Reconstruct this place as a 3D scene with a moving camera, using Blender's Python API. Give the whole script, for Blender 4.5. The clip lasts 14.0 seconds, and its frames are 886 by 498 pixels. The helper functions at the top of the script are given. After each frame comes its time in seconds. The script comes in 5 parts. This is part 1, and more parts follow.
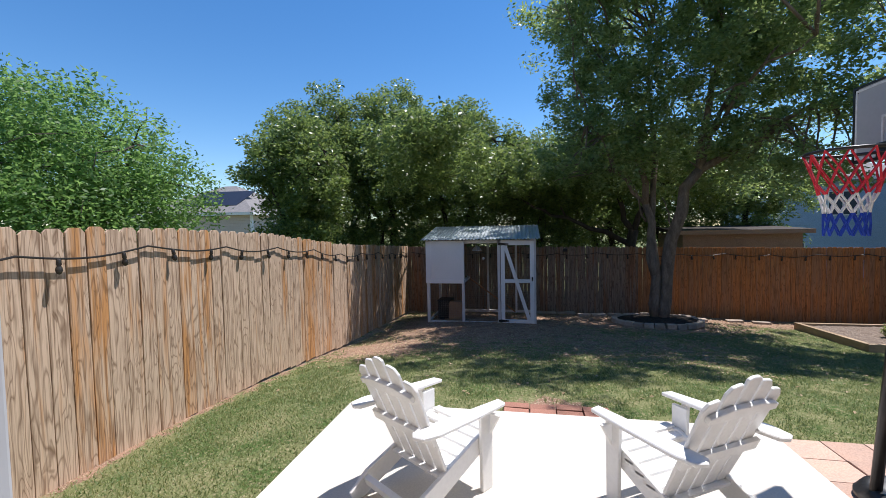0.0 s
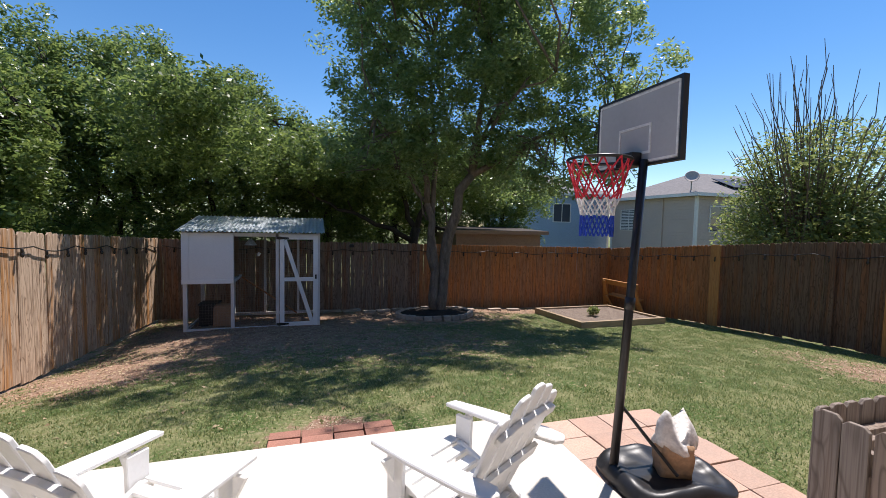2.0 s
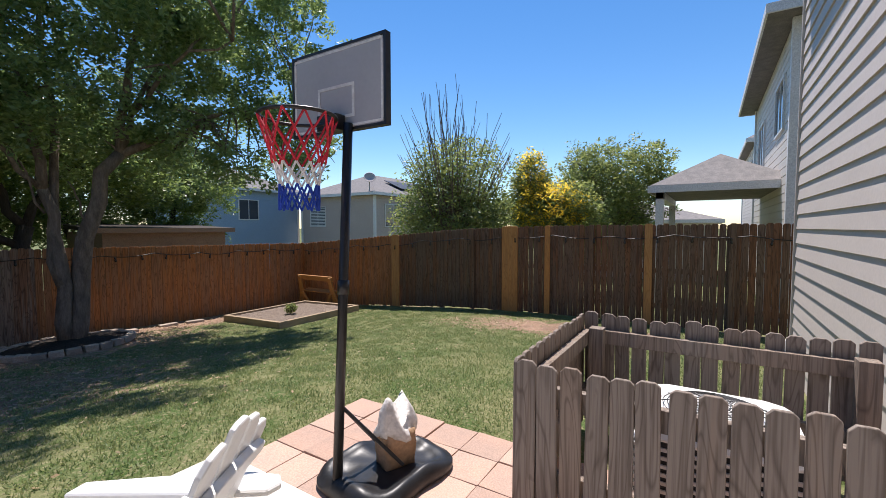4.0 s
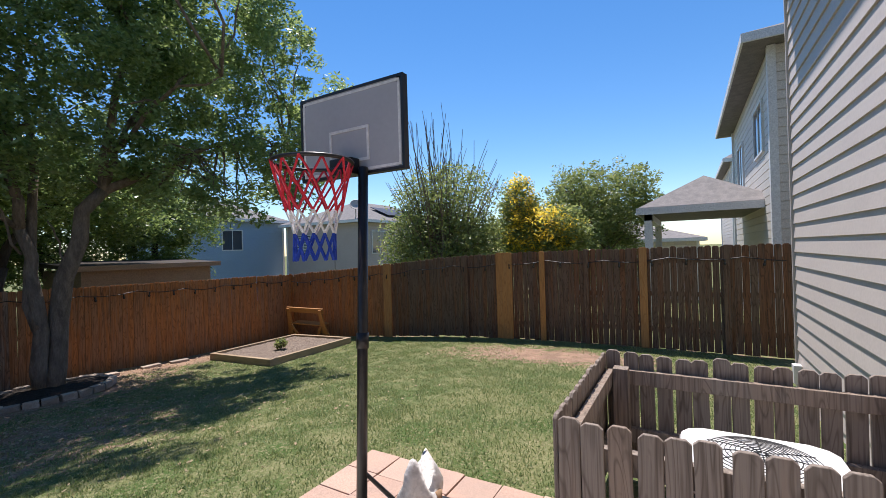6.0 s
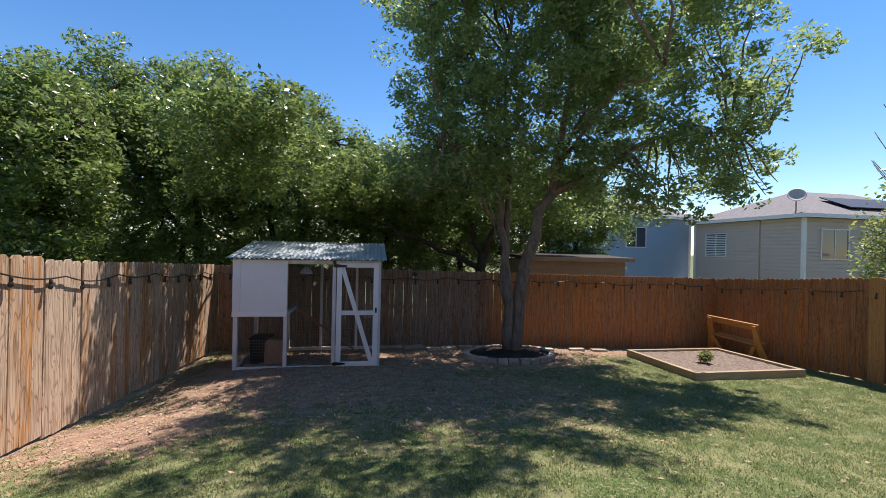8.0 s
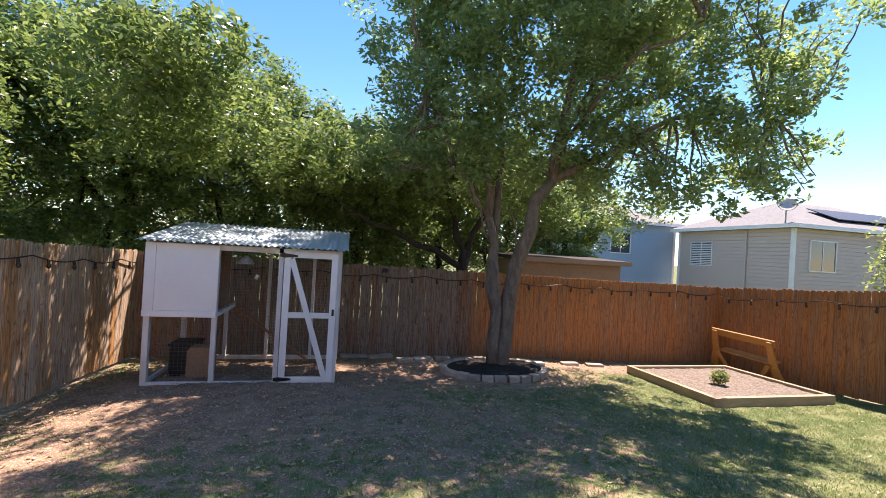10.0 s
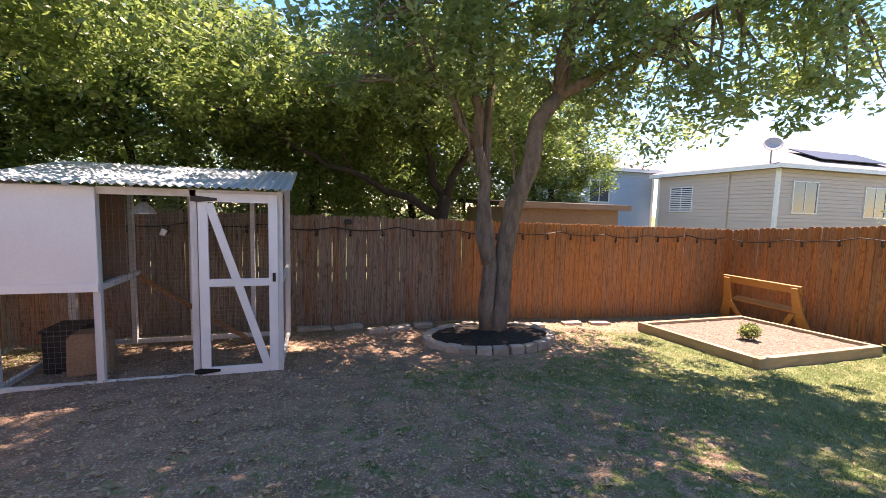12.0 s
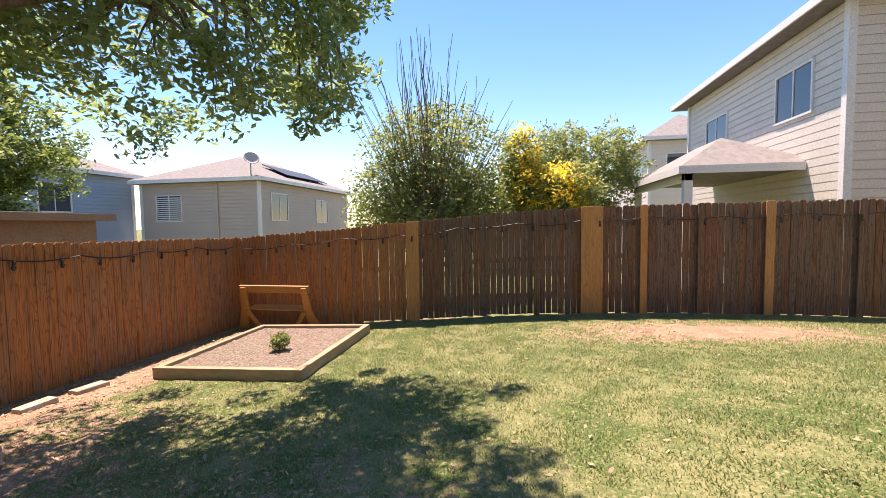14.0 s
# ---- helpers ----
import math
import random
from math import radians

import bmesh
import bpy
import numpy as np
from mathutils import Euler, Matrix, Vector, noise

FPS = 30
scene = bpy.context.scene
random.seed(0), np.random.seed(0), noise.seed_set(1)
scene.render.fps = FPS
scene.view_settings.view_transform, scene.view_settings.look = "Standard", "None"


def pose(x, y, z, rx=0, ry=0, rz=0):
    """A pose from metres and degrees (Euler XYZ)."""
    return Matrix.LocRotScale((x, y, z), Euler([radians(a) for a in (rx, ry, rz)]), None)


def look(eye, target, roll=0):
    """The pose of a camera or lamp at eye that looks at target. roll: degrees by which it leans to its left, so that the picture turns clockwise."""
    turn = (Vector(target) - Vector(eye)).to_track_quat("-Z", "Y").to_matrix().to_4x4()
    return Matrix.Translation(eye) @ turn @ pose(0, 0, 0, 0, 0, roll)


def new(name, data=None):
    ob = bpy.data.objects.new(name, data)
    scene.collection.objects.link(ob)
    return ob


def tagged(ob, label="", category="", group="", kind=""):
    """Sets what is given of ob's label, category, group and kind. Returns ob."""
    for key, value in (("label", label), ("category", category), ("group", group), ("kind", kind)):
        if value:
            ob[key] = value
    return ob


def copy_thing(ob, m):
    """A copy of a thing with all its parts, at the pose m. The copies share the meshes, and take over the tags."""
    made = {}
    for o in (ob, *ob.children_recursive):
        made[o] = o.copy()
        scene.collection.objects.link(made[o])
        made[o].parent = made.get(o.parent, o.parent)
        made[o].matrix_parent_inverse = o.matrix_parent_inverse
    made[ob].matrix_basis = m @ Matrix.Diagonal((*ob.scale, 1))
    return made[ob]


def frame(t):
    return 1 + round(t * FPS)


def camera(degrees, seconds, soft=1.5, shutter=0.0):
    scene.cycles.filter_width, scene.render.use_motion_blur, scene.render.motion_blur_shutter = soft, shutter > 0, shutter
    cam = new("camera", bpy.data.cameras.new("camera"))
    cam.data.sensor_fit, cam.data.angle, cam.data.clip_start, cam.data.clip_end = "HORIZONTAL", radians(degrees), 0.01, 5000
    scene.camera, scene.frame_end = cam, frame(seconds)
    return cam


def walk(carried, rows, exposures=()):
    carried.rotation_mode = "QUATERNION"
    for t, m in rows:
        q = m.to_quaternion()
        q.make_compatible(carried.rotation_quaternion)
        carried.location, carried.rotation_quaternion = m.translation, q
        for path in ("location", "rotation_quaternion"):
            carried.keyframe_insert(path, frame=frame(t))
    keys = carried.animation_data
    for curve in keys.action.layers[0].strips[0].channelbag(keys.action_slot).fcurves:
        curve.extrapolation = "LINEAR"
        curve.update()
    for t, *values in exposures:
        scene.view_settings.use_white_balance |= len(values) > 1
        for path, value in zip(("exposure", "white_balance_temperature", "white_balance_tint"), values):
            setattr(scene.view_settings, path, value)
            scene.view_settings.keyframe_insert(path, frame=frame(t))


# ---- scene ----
cam = camera(93.0, 14.0, soft=0.85)
PATH = [
    (0, (0.16, 0.802, 1.414), (-0.221, 2.763, 1.321), -1.1),
    (0.5, (0.039, 0.845, 1.436), (-0.43, 2.786, 1.317), -3.6),
    (1, (0.004, 1.008, 1.405), (-0.514, 2.936, 1.281), -3.2),
    (1.5, (0.028, 1.232, 1.353), (-0.188, 3.217, 1.238), -0.8),
    (2, (0.253, 1.319, 1.385), (0.846, 3.225, 1.272), 1.2),
    (2.5, (0.315, 1.363, 1.355), (1.155, 3.172, 1.209), 0.6),
    (3, (0.366, 1.535, 1.252), (1.432, 3.217, 1.073), 1.4),
    (3.5, (0.44, 1.681, 1.261), (1.864, 3.075, 1.094), 0.3),
    (3.7, (0.487, 1.71, 1.251), (2.09, 2.896, 1.087), 0.8),
    (5.8, (0.514, 1.929, 1.372), (2.325, 2.779, 1.369), -1.8),
    (6, (0.491, 1.952, 1.368), (2.219, 2.959, 1.375), -1.7),
    (6.5, (0.391, 2.016, 1.365), (1.703, 3.526, 1.399), -3.4),
    (7, (0.258, 2.045, 1.363), (0.798, 3.969, 1.43), -6.9),
    (7.5, (0.117, 2.286, 1.374), (0.177, 4.285, 1.365), -0.8),
    (8, (0.21, 2.596, 1.41), (0.548, 4.567, 1.408), 1.3),
    (8.2, (0.211, 2.706, 1.415), (0.691, 4.647, 1.427), 0.0),
    (10.3, (0.531, 4.25, 1.244), (0.968, 6.201, 1.245), 3.6),
    (10.5, (0.559, 4.424, 1.241), (1.001, 6.375, 1.227), 3.6),
    (11, (0.602, 4.782, 1.189), (1.093, 6.72, 1.134), 3.1),
    (11.5, (0.704, 5.154, 1.096), (1.305, 7.06, 1.01), 3.7),
    (12, (0.714, 5.528, 1.018), (1.297, 7.433, 0.837), 1.5),
    (12.5, (0.816, 5.972, 1.076), (1.606, 7.803, 0.92), 1.4),
    (13, (0.997, 6.292, 1.087), (2.265, 7.833, 0.96), 2.2),
    (13.5, (1.283, 6.447, 1.032), (3.043, 7.394, 0.938), 2.9),
    (14, (1.451, 6.665, 0.991), (3.416, 7.019, 0.877), -0.7),
]
EXPOSURES = [(0.0, 0.42, 6150, 14), (2.0, 0.4, 6400, 16), (3.7, 0.42, 6400, 16), (6.0, 0.44, 6350, 16), (8.2, 0.68, 6600, 18), (10.3, 1.5, 7100, 24), (11.5, 1.7, 7600, 29),
             (12.5, 1.95, 7900, 31), (13.4, 1.8, 8100, 38), (14.0, 1.28, 7800, 27)]
walk(cam, [(t, look(eye, target, roll)) for t, eye, target, roll in PATH], EXPOSURES)

# ---- world, sun ----
SUN_EL, SUN_X, SUN_Y = 67.0, 0.81, 0.586
world = bpy.data.worlds.new("sky")
scene.world = world
world.use_nodes = True
wn = world.node_tree
wn.nodes.clear()
sky = wn.nodes.new("ShaderNodeTexSky")
sky.sky_type = "NISHITA"
sky.sun_disc = False
sky.sun_elevation = radians(SUN_EL)
sky.sun_rotation = math.atan2(SUN_X, SUN_Y)
sky.air_density, sky.dust_density, sky.ozone_density = 1.0, 0.0, 2.0
bg = wn.nodes.new("ShaderNodeBackground")
bg.inputs["Strength"].default_value = 0.118
wo = wn.nodes.new("ShaderNodeOutputWorld")
deep = wn.nodes.new("ShaderNodeHueSaturation")
deep.inputs["Saturation"].default_value = 1.28
deep.inputs["Hue"].default_value = 0.5
wn.links.new(sky.outputs[0], deep.inputs["Color"])
wn.links.new(deep.outputs[0], bg.inputs["Color"])
wn.links.new(bg.outputs[0], wo.inputs["Surface"])
sun_data = bpy.data.lights.new("sun", "SUN")
sun_data.energy, sun_data.angle, sun_data.color = 5.0, radians(0.55), (1.0, 0.95, 0.87)
sun = new("sun", sun_data)
ce = math.cos(radians(SUN_EL))
sun.matrix_world = look((ce * SUN_X * 50, ce * SUN_Y * 50, math.sin(radians(SUN_EL)) * 50), (0, 0, 0))


# ---- materials ----
def mat(name, col, col2=None, rough=0.7, scale=6.0, stretch=(1, 1, 1), bump=0.15, metal=0.0, rand=0.0, fine=40.0, spec=0.4,
        bump_dist=0.01, mix=0.9, grain=0.2):
    """Procedural surface: two colours mixed by a coarse noise and darkened by a fine grain; rand varies each object."""
    m = bpy.data.materials.new(name)
    m.use_nodes = True
    t = m.node_tree
    b = t.nodes["Principled BSDF"]
    N, L = t.nodes.new, t.links.new
    tc = N("ShaderNodeTexCoord")
    mp = N("ShaderNodeMapping")
    mp.inputs["Scale"].default_value = stretch
    oi = N("ShaderNodeObjectInfo")
    off = N("ShaderNodeVectorMath")
    off.operation = "MULTIPLY_ADD"
    off.inputs[1].default_value = (31.0, 17.0, 23.0)
    rv = N("ShaderNodeCombineXYZ")
    for i in range(3):
        L(oi.outputs["Random"], rv.inputs[i])
    L(rv.outputs[0], off.inputs[0])
    L(tc.outputs["Object"], off.inputs[2])
    L(off.outputs[0], mp.inputs["Vector"])
    n1, n2 = N("ShaderNodeTexNoise"), N("ShaderNodeTexNoise")
    n1.inputs["Scale"].default_value, n2.inputs["Scale"].default_value = scale, fine
    n1.inputs["Detail"].default_value, n2.inputs["Detail"].default_value = 5.0, 4.0
    L(mp.outputs[0], n1.inputs["Vector"])
    L(mp.outputs[0], n2.inputs["Vector"])
    ramp = N("ShaderNodeMapRange")
    ramp.inputs["From Min"].default_value, ramp.inputs["From Max"].default_value = 0.34, 0.66
    ramp.inputs["To Max"].default_value = mix
    L(n1.outputs["Fac"], ramp.inputs["Value"])
    mx = N("ShaderNodeMixRGB")
    c2 = col2 or tuple(c * 0.7 for c in col)
    mx.inputs[1].default_value, mx.inputs[2].default_value = (*col, 1), (*c2, 1)
    L(ramp.outputs[0], mx.inputs[0])
    hs = N("ShaderNodeHueSaturation")
    L(mx.outputs[0], hs.inputs["Color"])
    v = N("ShaderNodeMapRange")
    v.inputs["From Min"].default_value, v.inputs["From Max"].default_value = 0.3, 0.7
    v.inputs["To Min"].default_value, v.inputs["To Max"].default_value = 1 - grain, 1 + grain * 0.7
    L(n2.outputs["Fac"], v.inputs["Value"])
    rr = N("ShaderNodeMapRange")
    rr.inputs["To Min"].default_value, rr.inputs["To Max"].default_value = 1 - rand, 1 + rand
    L(oi.outputs["Random"], rr.inputs["Value"])
    mul = N("ShaderNodeMath")
    mul.operation = "MULTIPLY"
    L(v.outputs[0], mul.inputs[0])
    L(rr.outputs[0], mul.inputs[1])
    L(mul.outputs[0], hs.inputs["Value"])
    L(hs.outputs[0], b.inputs["Base Color"])
    b.inputs["Roughness"].default_value = rough
    b.inputs["Metallic"].default_value = metal
    b.inputs["Specular IOR Level"].default_value = spec
    if bump:
        bp = N("ShaderNodeBump")
        bp.inputs["Strength"].default_value, bp.inputs["Distance"].default_value = bump, bump_dist
        L(n2.outputs["Fac"], bp.inputs["Height"])
        L(bp.outputs[0], b.inputs["Normal"])
    return m


def picket_wood(name, fresh, grey, dark, grey_share, rand=0.25, knots=0.5):
    """Weathered fence wood: long streaks of bare orange wood and grey weathering, rings of grain and knots."""
    m = bpy.data.materials.new(name)
    m.use_nodes = True
    t = m.node_tree
    b = t.nodes["Principled BSDF"]
    N, L = t.nodes.new, t.links.new
    tc, oi, rv, off = N("ShaderNodeTexCoord"), N("ShaderNodeObjectInfo"), N("ShaderNodeCombineXYZ"), N("ShaderNodeVectorMath")
    off.operation = "MULTIPLY_ADD"
    off.inputs[1].default_value = (37.0, 11.0, 53.0)
    for i in range(3):
        L(oi.outputs["Random"], rv.inputs[i])
    L(rv.outputs[0], off.inputs[0])
    L(tc.outputs["Object"], off.inputs[2])

    def noise_at(stretch, scale, detail=5.0, dist=0.0):
        mp, n = N("ShaderNodeMapping"), N("ShaderNodeTexNoise")
        mp.inputs["Scale"].default_value = stretch
        n.inputs["Scale"].default_value, n.inputs["Detail"].default_value, n.inputs["Distortion"].default_value = scale, detail, dist
        L(off.outputs[0], mp.inputs["Vector"])
        L(mp.outputs[0], n.inputs["Vector"])
        return n.outputs["Fac"]

    def ranged(v, a, c, lo=0.0, hi=1.0):
        r = N("ShaderNodeMapRange")
        r.inputs["From Min"].default_value, r.inputs["From Max"].default_value = a, c
        r.inputs["To Min"].default_value, r.inputs["To Max"].default_value = lo, hi
        L(v, r.inputs["Value"])
        return r.outputs[0]

    def mixed(f, a, c, blend="MIX"):
        x = N("ShaderNodeMixRGB")
        x.blend_type = blend
        L(f, x.inputs[0])
        for i, q in ((1, a), (2, c)):
            if isinstance(q, tuple):
                x.inputs[i].default_value = (*q, 1)
            else:
                L(q, x.inputs[i])
        return x.outputs[0]

    board = N("ShaderNodeMath")
    board.operation = "ADD"
    both = N("ShaderNodeMath")
    both.operation = "MULTIPLY_ADD"
    both.inputs[1].default_value = 0.62
    half = N("ShaderNodeMath")
    half.operation = "MULTIPLY"
    half.inputs[1].default_value = 0.38
    L(noise_at((1, 1, 0.35), 2.6, 4), half.inputs[0])
    L(noise_at((9, 9, 0.5), 2.2, 5, 0.6), both.inputs[0])
    L(half.outputs[0], both.inputs[2])
    L(both.outputs[0], board.inputs[0])
    L(ranged(oi.outputs["Random"], 0, 1, -rand, rand), board.inputs[1])
    share = ranged(board.outputs[0], 0.56 - grey_share * 0.3 - 0.06, 0.56 - grey_share * 0.3 + 0.09)
    col = mixed(share, fresh, grey)
    grain = noise_at((12, 12, 0.3), 7.0, 5, 0.3)
    col = mixed(ranged(grain, 0.46, 0.66, 0.0, 0.6), col, dark)
    field = noise_at((3.2, 3.2, 0.42), 2.6, 1.5, 0.4)
    rings = N("ShaderNodeMath")
    rings.operation = "MULTIPLY"
    rings.inputs[1].default_value = 24.0
    L(field, rings.inputs[0])
    fold = N("ShaderNodeMath")
    fold.operation = "PINGPONG"
    fold.inputs[1].default_value = 1.0
    L(rings.outputs[0], fold.inputs[0])
    col = mixed(ranged(fold.outputs[0], 0.66, 1.0, 0.0, 0.6), col, dark)
    blotch = noise_at((6.0, 6.0, 0.8), 3.0, 5)
    col = mixed(ranged(blotch, 0.6, 0.75, 0.0, 0.45), col, dark)
    knot = noise_at((2.2, 2.2, 0.8), 5.0, 2, 1.5)
    col = mixed(ranged(knot, 0.64, 0.72, 0.0, knots), col, dark)
    L(col, b.inputs["Base Color"])
    b.inputs["Roughness"].default_value = 0.8
    b.inputs["Specular IOR Level"].default_value = 0.25
    bp = N("ShaderNodeBump")
    bp.inputs["Strength"].default_value, bp.inputs["Distance"].default_value = 0.5, 0.004
    L(grain, bp.inputs["Height"])
    L(bp.outputs[0], b.inputs["Normal"])
    return m


def leaf_mat(name, a, c, gloss=0.27, glow=0.5):
    """Leaves: colour varies leaf by leaf; light passes through."""
    m = bpy.data.materials.new(name)
    m.use_nodes = True
    t = m.node_tree
    b, out = t.nodes["Principled BSDF"], t.nodes["Material Output"]
    N, L = t.nodes.new, t.links.new
    g = N("ShaderNodeNewGeometry")
    mx = N("ShaderNodeMixRGB")
    mx.inputs[1].default_value, mx.inputs[2].default_value = (*a, 1), (*c, 1)
    L(g.outputs["Random Per Island"], mx.inputs[0])
    L(mx.outputs[0], b.inputs["Base Color"])
    b.inputs["Roughness"].default_value = gloss
    b.inputs["Specular IOR Level"].default_value = 0.6
    tr = N("ShaderNodeBsdfTranslucent")
    hs = N("ShaderNodeHueSaturation")
    hs.inputs["Hue"].default_value, hs.inputs["Saturation"].default_value, hs.inputs["Value"].default_value = 0.488, 0.95, 2.4
    L(mx.outputs[0], hs.inputs["Color"])
    L(hs.outputs[0], tr.inputs["Color"])
    sh = N("ShaderNodeMixShader")
    sh.inputs[0].default_value = glow
    L(b.outputs[0], sh.inputs[1])
    L(tr.outputs[0], sh.inputs[2])
    L(sh.outputs[0], out.inputs["Surface"])
    return m


WOOD_LEFT = picket_wood("fence_wood_pale", (0.54, 0.27, 0.105), (0.60, 0.45, 0.325), (0.12, 0.06, 0.028), 0.55, 0.15)
WOOD_BACK = picket_wood("fence_wood_brown", (0.31, 0.16, 0.09), (0.31, 0.23, 0.175), (0.06, 0.032, 0.02), 0.5, 0.13)
WOOD_STAIN = picket_wood("fence_wood_orange", (0.48, 0.185, 0.06), (0.38, 0.185, 0.09), (0.12, 0.05, 0.02), 0.3, 0.1)
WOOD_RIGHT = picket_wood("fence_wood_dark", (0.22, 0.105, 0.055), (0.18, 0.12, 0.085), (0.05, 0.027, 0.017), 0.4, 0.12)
WOOD_NEW = picket_wood("new_cedar", (0.52, 0.25, 0.085), (0.45, 0.24, 0.10), (0.30, 0.14, 0.05), 0.2, 0.1, 0.3)
WOOD_GREY = picket_wood("grey_pickets", (0.30, 0.23, 0.18), (0.29, 0.24, 0.20), (0.10, 0.075, 0.06), 0.6, 0.15)
WOOD_BENCH = mat("bench_wood", (0.50, 0.23, 0.06), (0.40, 0.18, 0.05), 0.6, 5, (1, 6, 6), rand=0.08)
WOOD_BED = mat("timber", (0.40, 0.29, 0.18), (0.30, 0.21, 0.13), 0.8, 4, (1, 1, 5), 0.3, rand=0.12)
WHITE = mat("white_paint", (0.80, 0.79, 0.77), (0.765, 0.755, 0.735), 0.45, 3.0, bump=0.05, rand=0.03, grain=0.03)
WHITE_OLD = mat("worn_white_paint", (0.72, 0.70, 0.68), (0.55, 0.52, 0.49), 0.6, 5.0, (1, 1, 0.3), 0.2, rand=0.05, grain=0.08)
# White door vinyl, toned down to grey: the jamb's shade is in the colour.
VINYL = mat("white_vinyl_shaded", (0.47, 0.48, 0.50), (0.44, 0.45, 0.47), 0.35, 2.0, bump=0.0, mix=0.3, grain=0.02)
CONCRETE = mat("pale_concrete", (0.66, 0.61, 0.54), (0.56, 0.51, 0.44), 0.85, 1.6, bump=0.1, fine=90, grain=0.08)
PAVER = mat("terracotta_paver", (0.56, 0.36, 0.27), (0.47, 0.33, 0.26), 0.85, 5.0, bump=0.15, rand=0.16, fine=120)
BRICK = mat("red_brick", (0.36, 0.17, 0.12), (0.28, 0.14, 0.10), 0.9, 7.0, bump=0.4, rand=0.2, fine=110)
STONE = mat("edging_stone", (0.46, 0.38, 0.31), (0.34, 0.26, 0.20), 0.9, 7.0, bump=0.6, rand=0.18, fine=60)
MULCH = mat("black_mulch", (0.022, 0.017, 0.013), (0.045, 0.033, 0.024), 0.95, 25, bump=1.0, fine=90, bump_dist=0.03)
SOIL = mat("garden_soil", (0.34, 0.27, 0.21), (0.15, 0.10, 0.075), 0.95, 26, bump=1.0, fine=80, bump_dist=0.03, grain=0.5)
PLASTIC = mat("black_plastic", (0.018, 0.018, 0.020), (0.026, 0.026, 0.028), 0.4, 4, bump=0.05)
STEEL_BLACK = mat("black_steel", (0.015, 0.015, 0.016), (0.03, 0.025, 0.022), 0.35, 9, metal=0.0, bump=0.05)
BOARD = mat("grey_backboard", (0.42, 0.41, 0.42), (0.39, 0.38, 0.39), 0.4, 3, bump=0.0, grain=0.03)
RED = mat("red_rope", (0.62, 0.03, 0.05), (0.55, 0.03, 0.05), 0.7, 20, bump=0.3)
ROPE_WHITE = mat("white_rope", (0.75, 0.74, 0.72), (0.66, 0.65, 0.63), 0.7, 20, bump=0.3)
BLUE = mat("blue_rope", (0.015, 0.06, 0.42), (0.015, 0.05, 0.35), 0.7, 20, bump=0.3)
METAL = mat("galvanised_sheet", (0.62, 0.68, 0.72), (0.48, 0.54, 0.58), 0.35, 8, metal=0.3, bump=0.05)
WIRE = mat("galvanised_wire", (0.35, 0.33, 0.30), (0.25, 0.23, 0.20), 0.5, 9, metal=0.6, bump=0)
CABLE = mat("black_cable", (0.012, 0.011, 0.010), (0.02, 0.018, 0.016), 0.5, 9, bump=0)
PAPER = mat("brown_paper", (0.46, 0.29, 0.17), (0.40, 0.25, 0.15), 0.85, 5, bump=0.4)
BAG = mat("thin_white_plastic", (0.74, 0.71, 0.68), (0.66, 0.61, 0.57), 0.35, 7, bump=0.5)
CARD = mat("tan_plywood", (0.36, 0.22, 0.13), (0.29, 0.18, 0.11), 0.8, 5, bump=0.1)
DARK = mat("dark_plastic", (0.02, 0.022, 0.025), (0.03, 0.03, 0.035), 0.5, 5, bump=0.05)
SIDING = mat("beige_siding", (0.60, 0.53, 0.48), (0.57, 0.50, 0.455), 0.6, 1.5, (1, 1, 1), 0.06, rand=0.02, grain=0.05)
SIDING_GREY = mat("grey_siding", (0.52, 0.435, 0.39), (0.49, 0.405, 0.36), 0.7, 1.0, bump=0.05, rand=0.02)
SIDING_WHITE = mat("cream_siding", (0.66, 0.61, 0.55), (0.63, 0.58, 0.52), 0.65, 1.0, bump=0.05, rand=0.02)
SIDING_BLUE = mat("pale_blue_siding", (0.30, 0.40, 0.52), (0.28, 0.38, 0.50), 0.7, 1.0, bump=0.05, rand=0.02)
STUCCO = mat("tan_shed_wall", (0.36, 0.25, 0.17), (0.32, 0.22, 0.15), 0.85, 2, bump=0.2)
ROOF = mat("grey_shingles", (0.24, 0.22, 0.21), (0.17, 0.16, 0.155), 0.9, 6, bump=0.4, rand=0.12)
ROOF_DARK = mat("dark_roofing", (0.07, 0.055, 0.045), (0.05, 0.04, 0.035), 0.9, 6, bump=0.4)
SOLAR = mat("solar_panel", (0.015, 0.018, 0.03), (0.02, 0.022, 0.035), 0.45, 2, bump=0)
TRIM = mat("white_trim", (0.74, 0.73, 0.71), (0.70, 0.69, 0.67), 0.5, 2, bump=0.04)
PLASTER = mat("room_plaster", (0.45, 0.43, 0.40), (0.42, 0.40, 0.37), 0.9, 2, bump=0.05)
BARK = mat("grey_bark", (0.25, 0.19, 0.145), (0.13, 0.098, 0.075), 0.95, 7, (2, 2, 0.6), 0.8, fine=30, bump_dist=0.02)
BARK_DARK = mat("dark_bark", (0.07, 0.055, 0.045), (0.045, 0.035, 0.03), 0.95, 7, (2, 2, 0.6), 0.8, fine=30, bump_dist=0.02)
GRIME = mat("dark_grille", (0.04, 0.042, 0.045), (0.03, 0.03, 0.032), 0.6, 5, bump=0)
BULB = mat("smoky_bulb", (0.05, 0.045, 0.04), (0.03, 0.028, 0.025), 0.1, 5, bump=0)
GLASS = bpy.data.materials.new("window_glass")
GLASS.use_nodes = True
gb = GLASS.node_tree.nodes["Principled BSDF"]
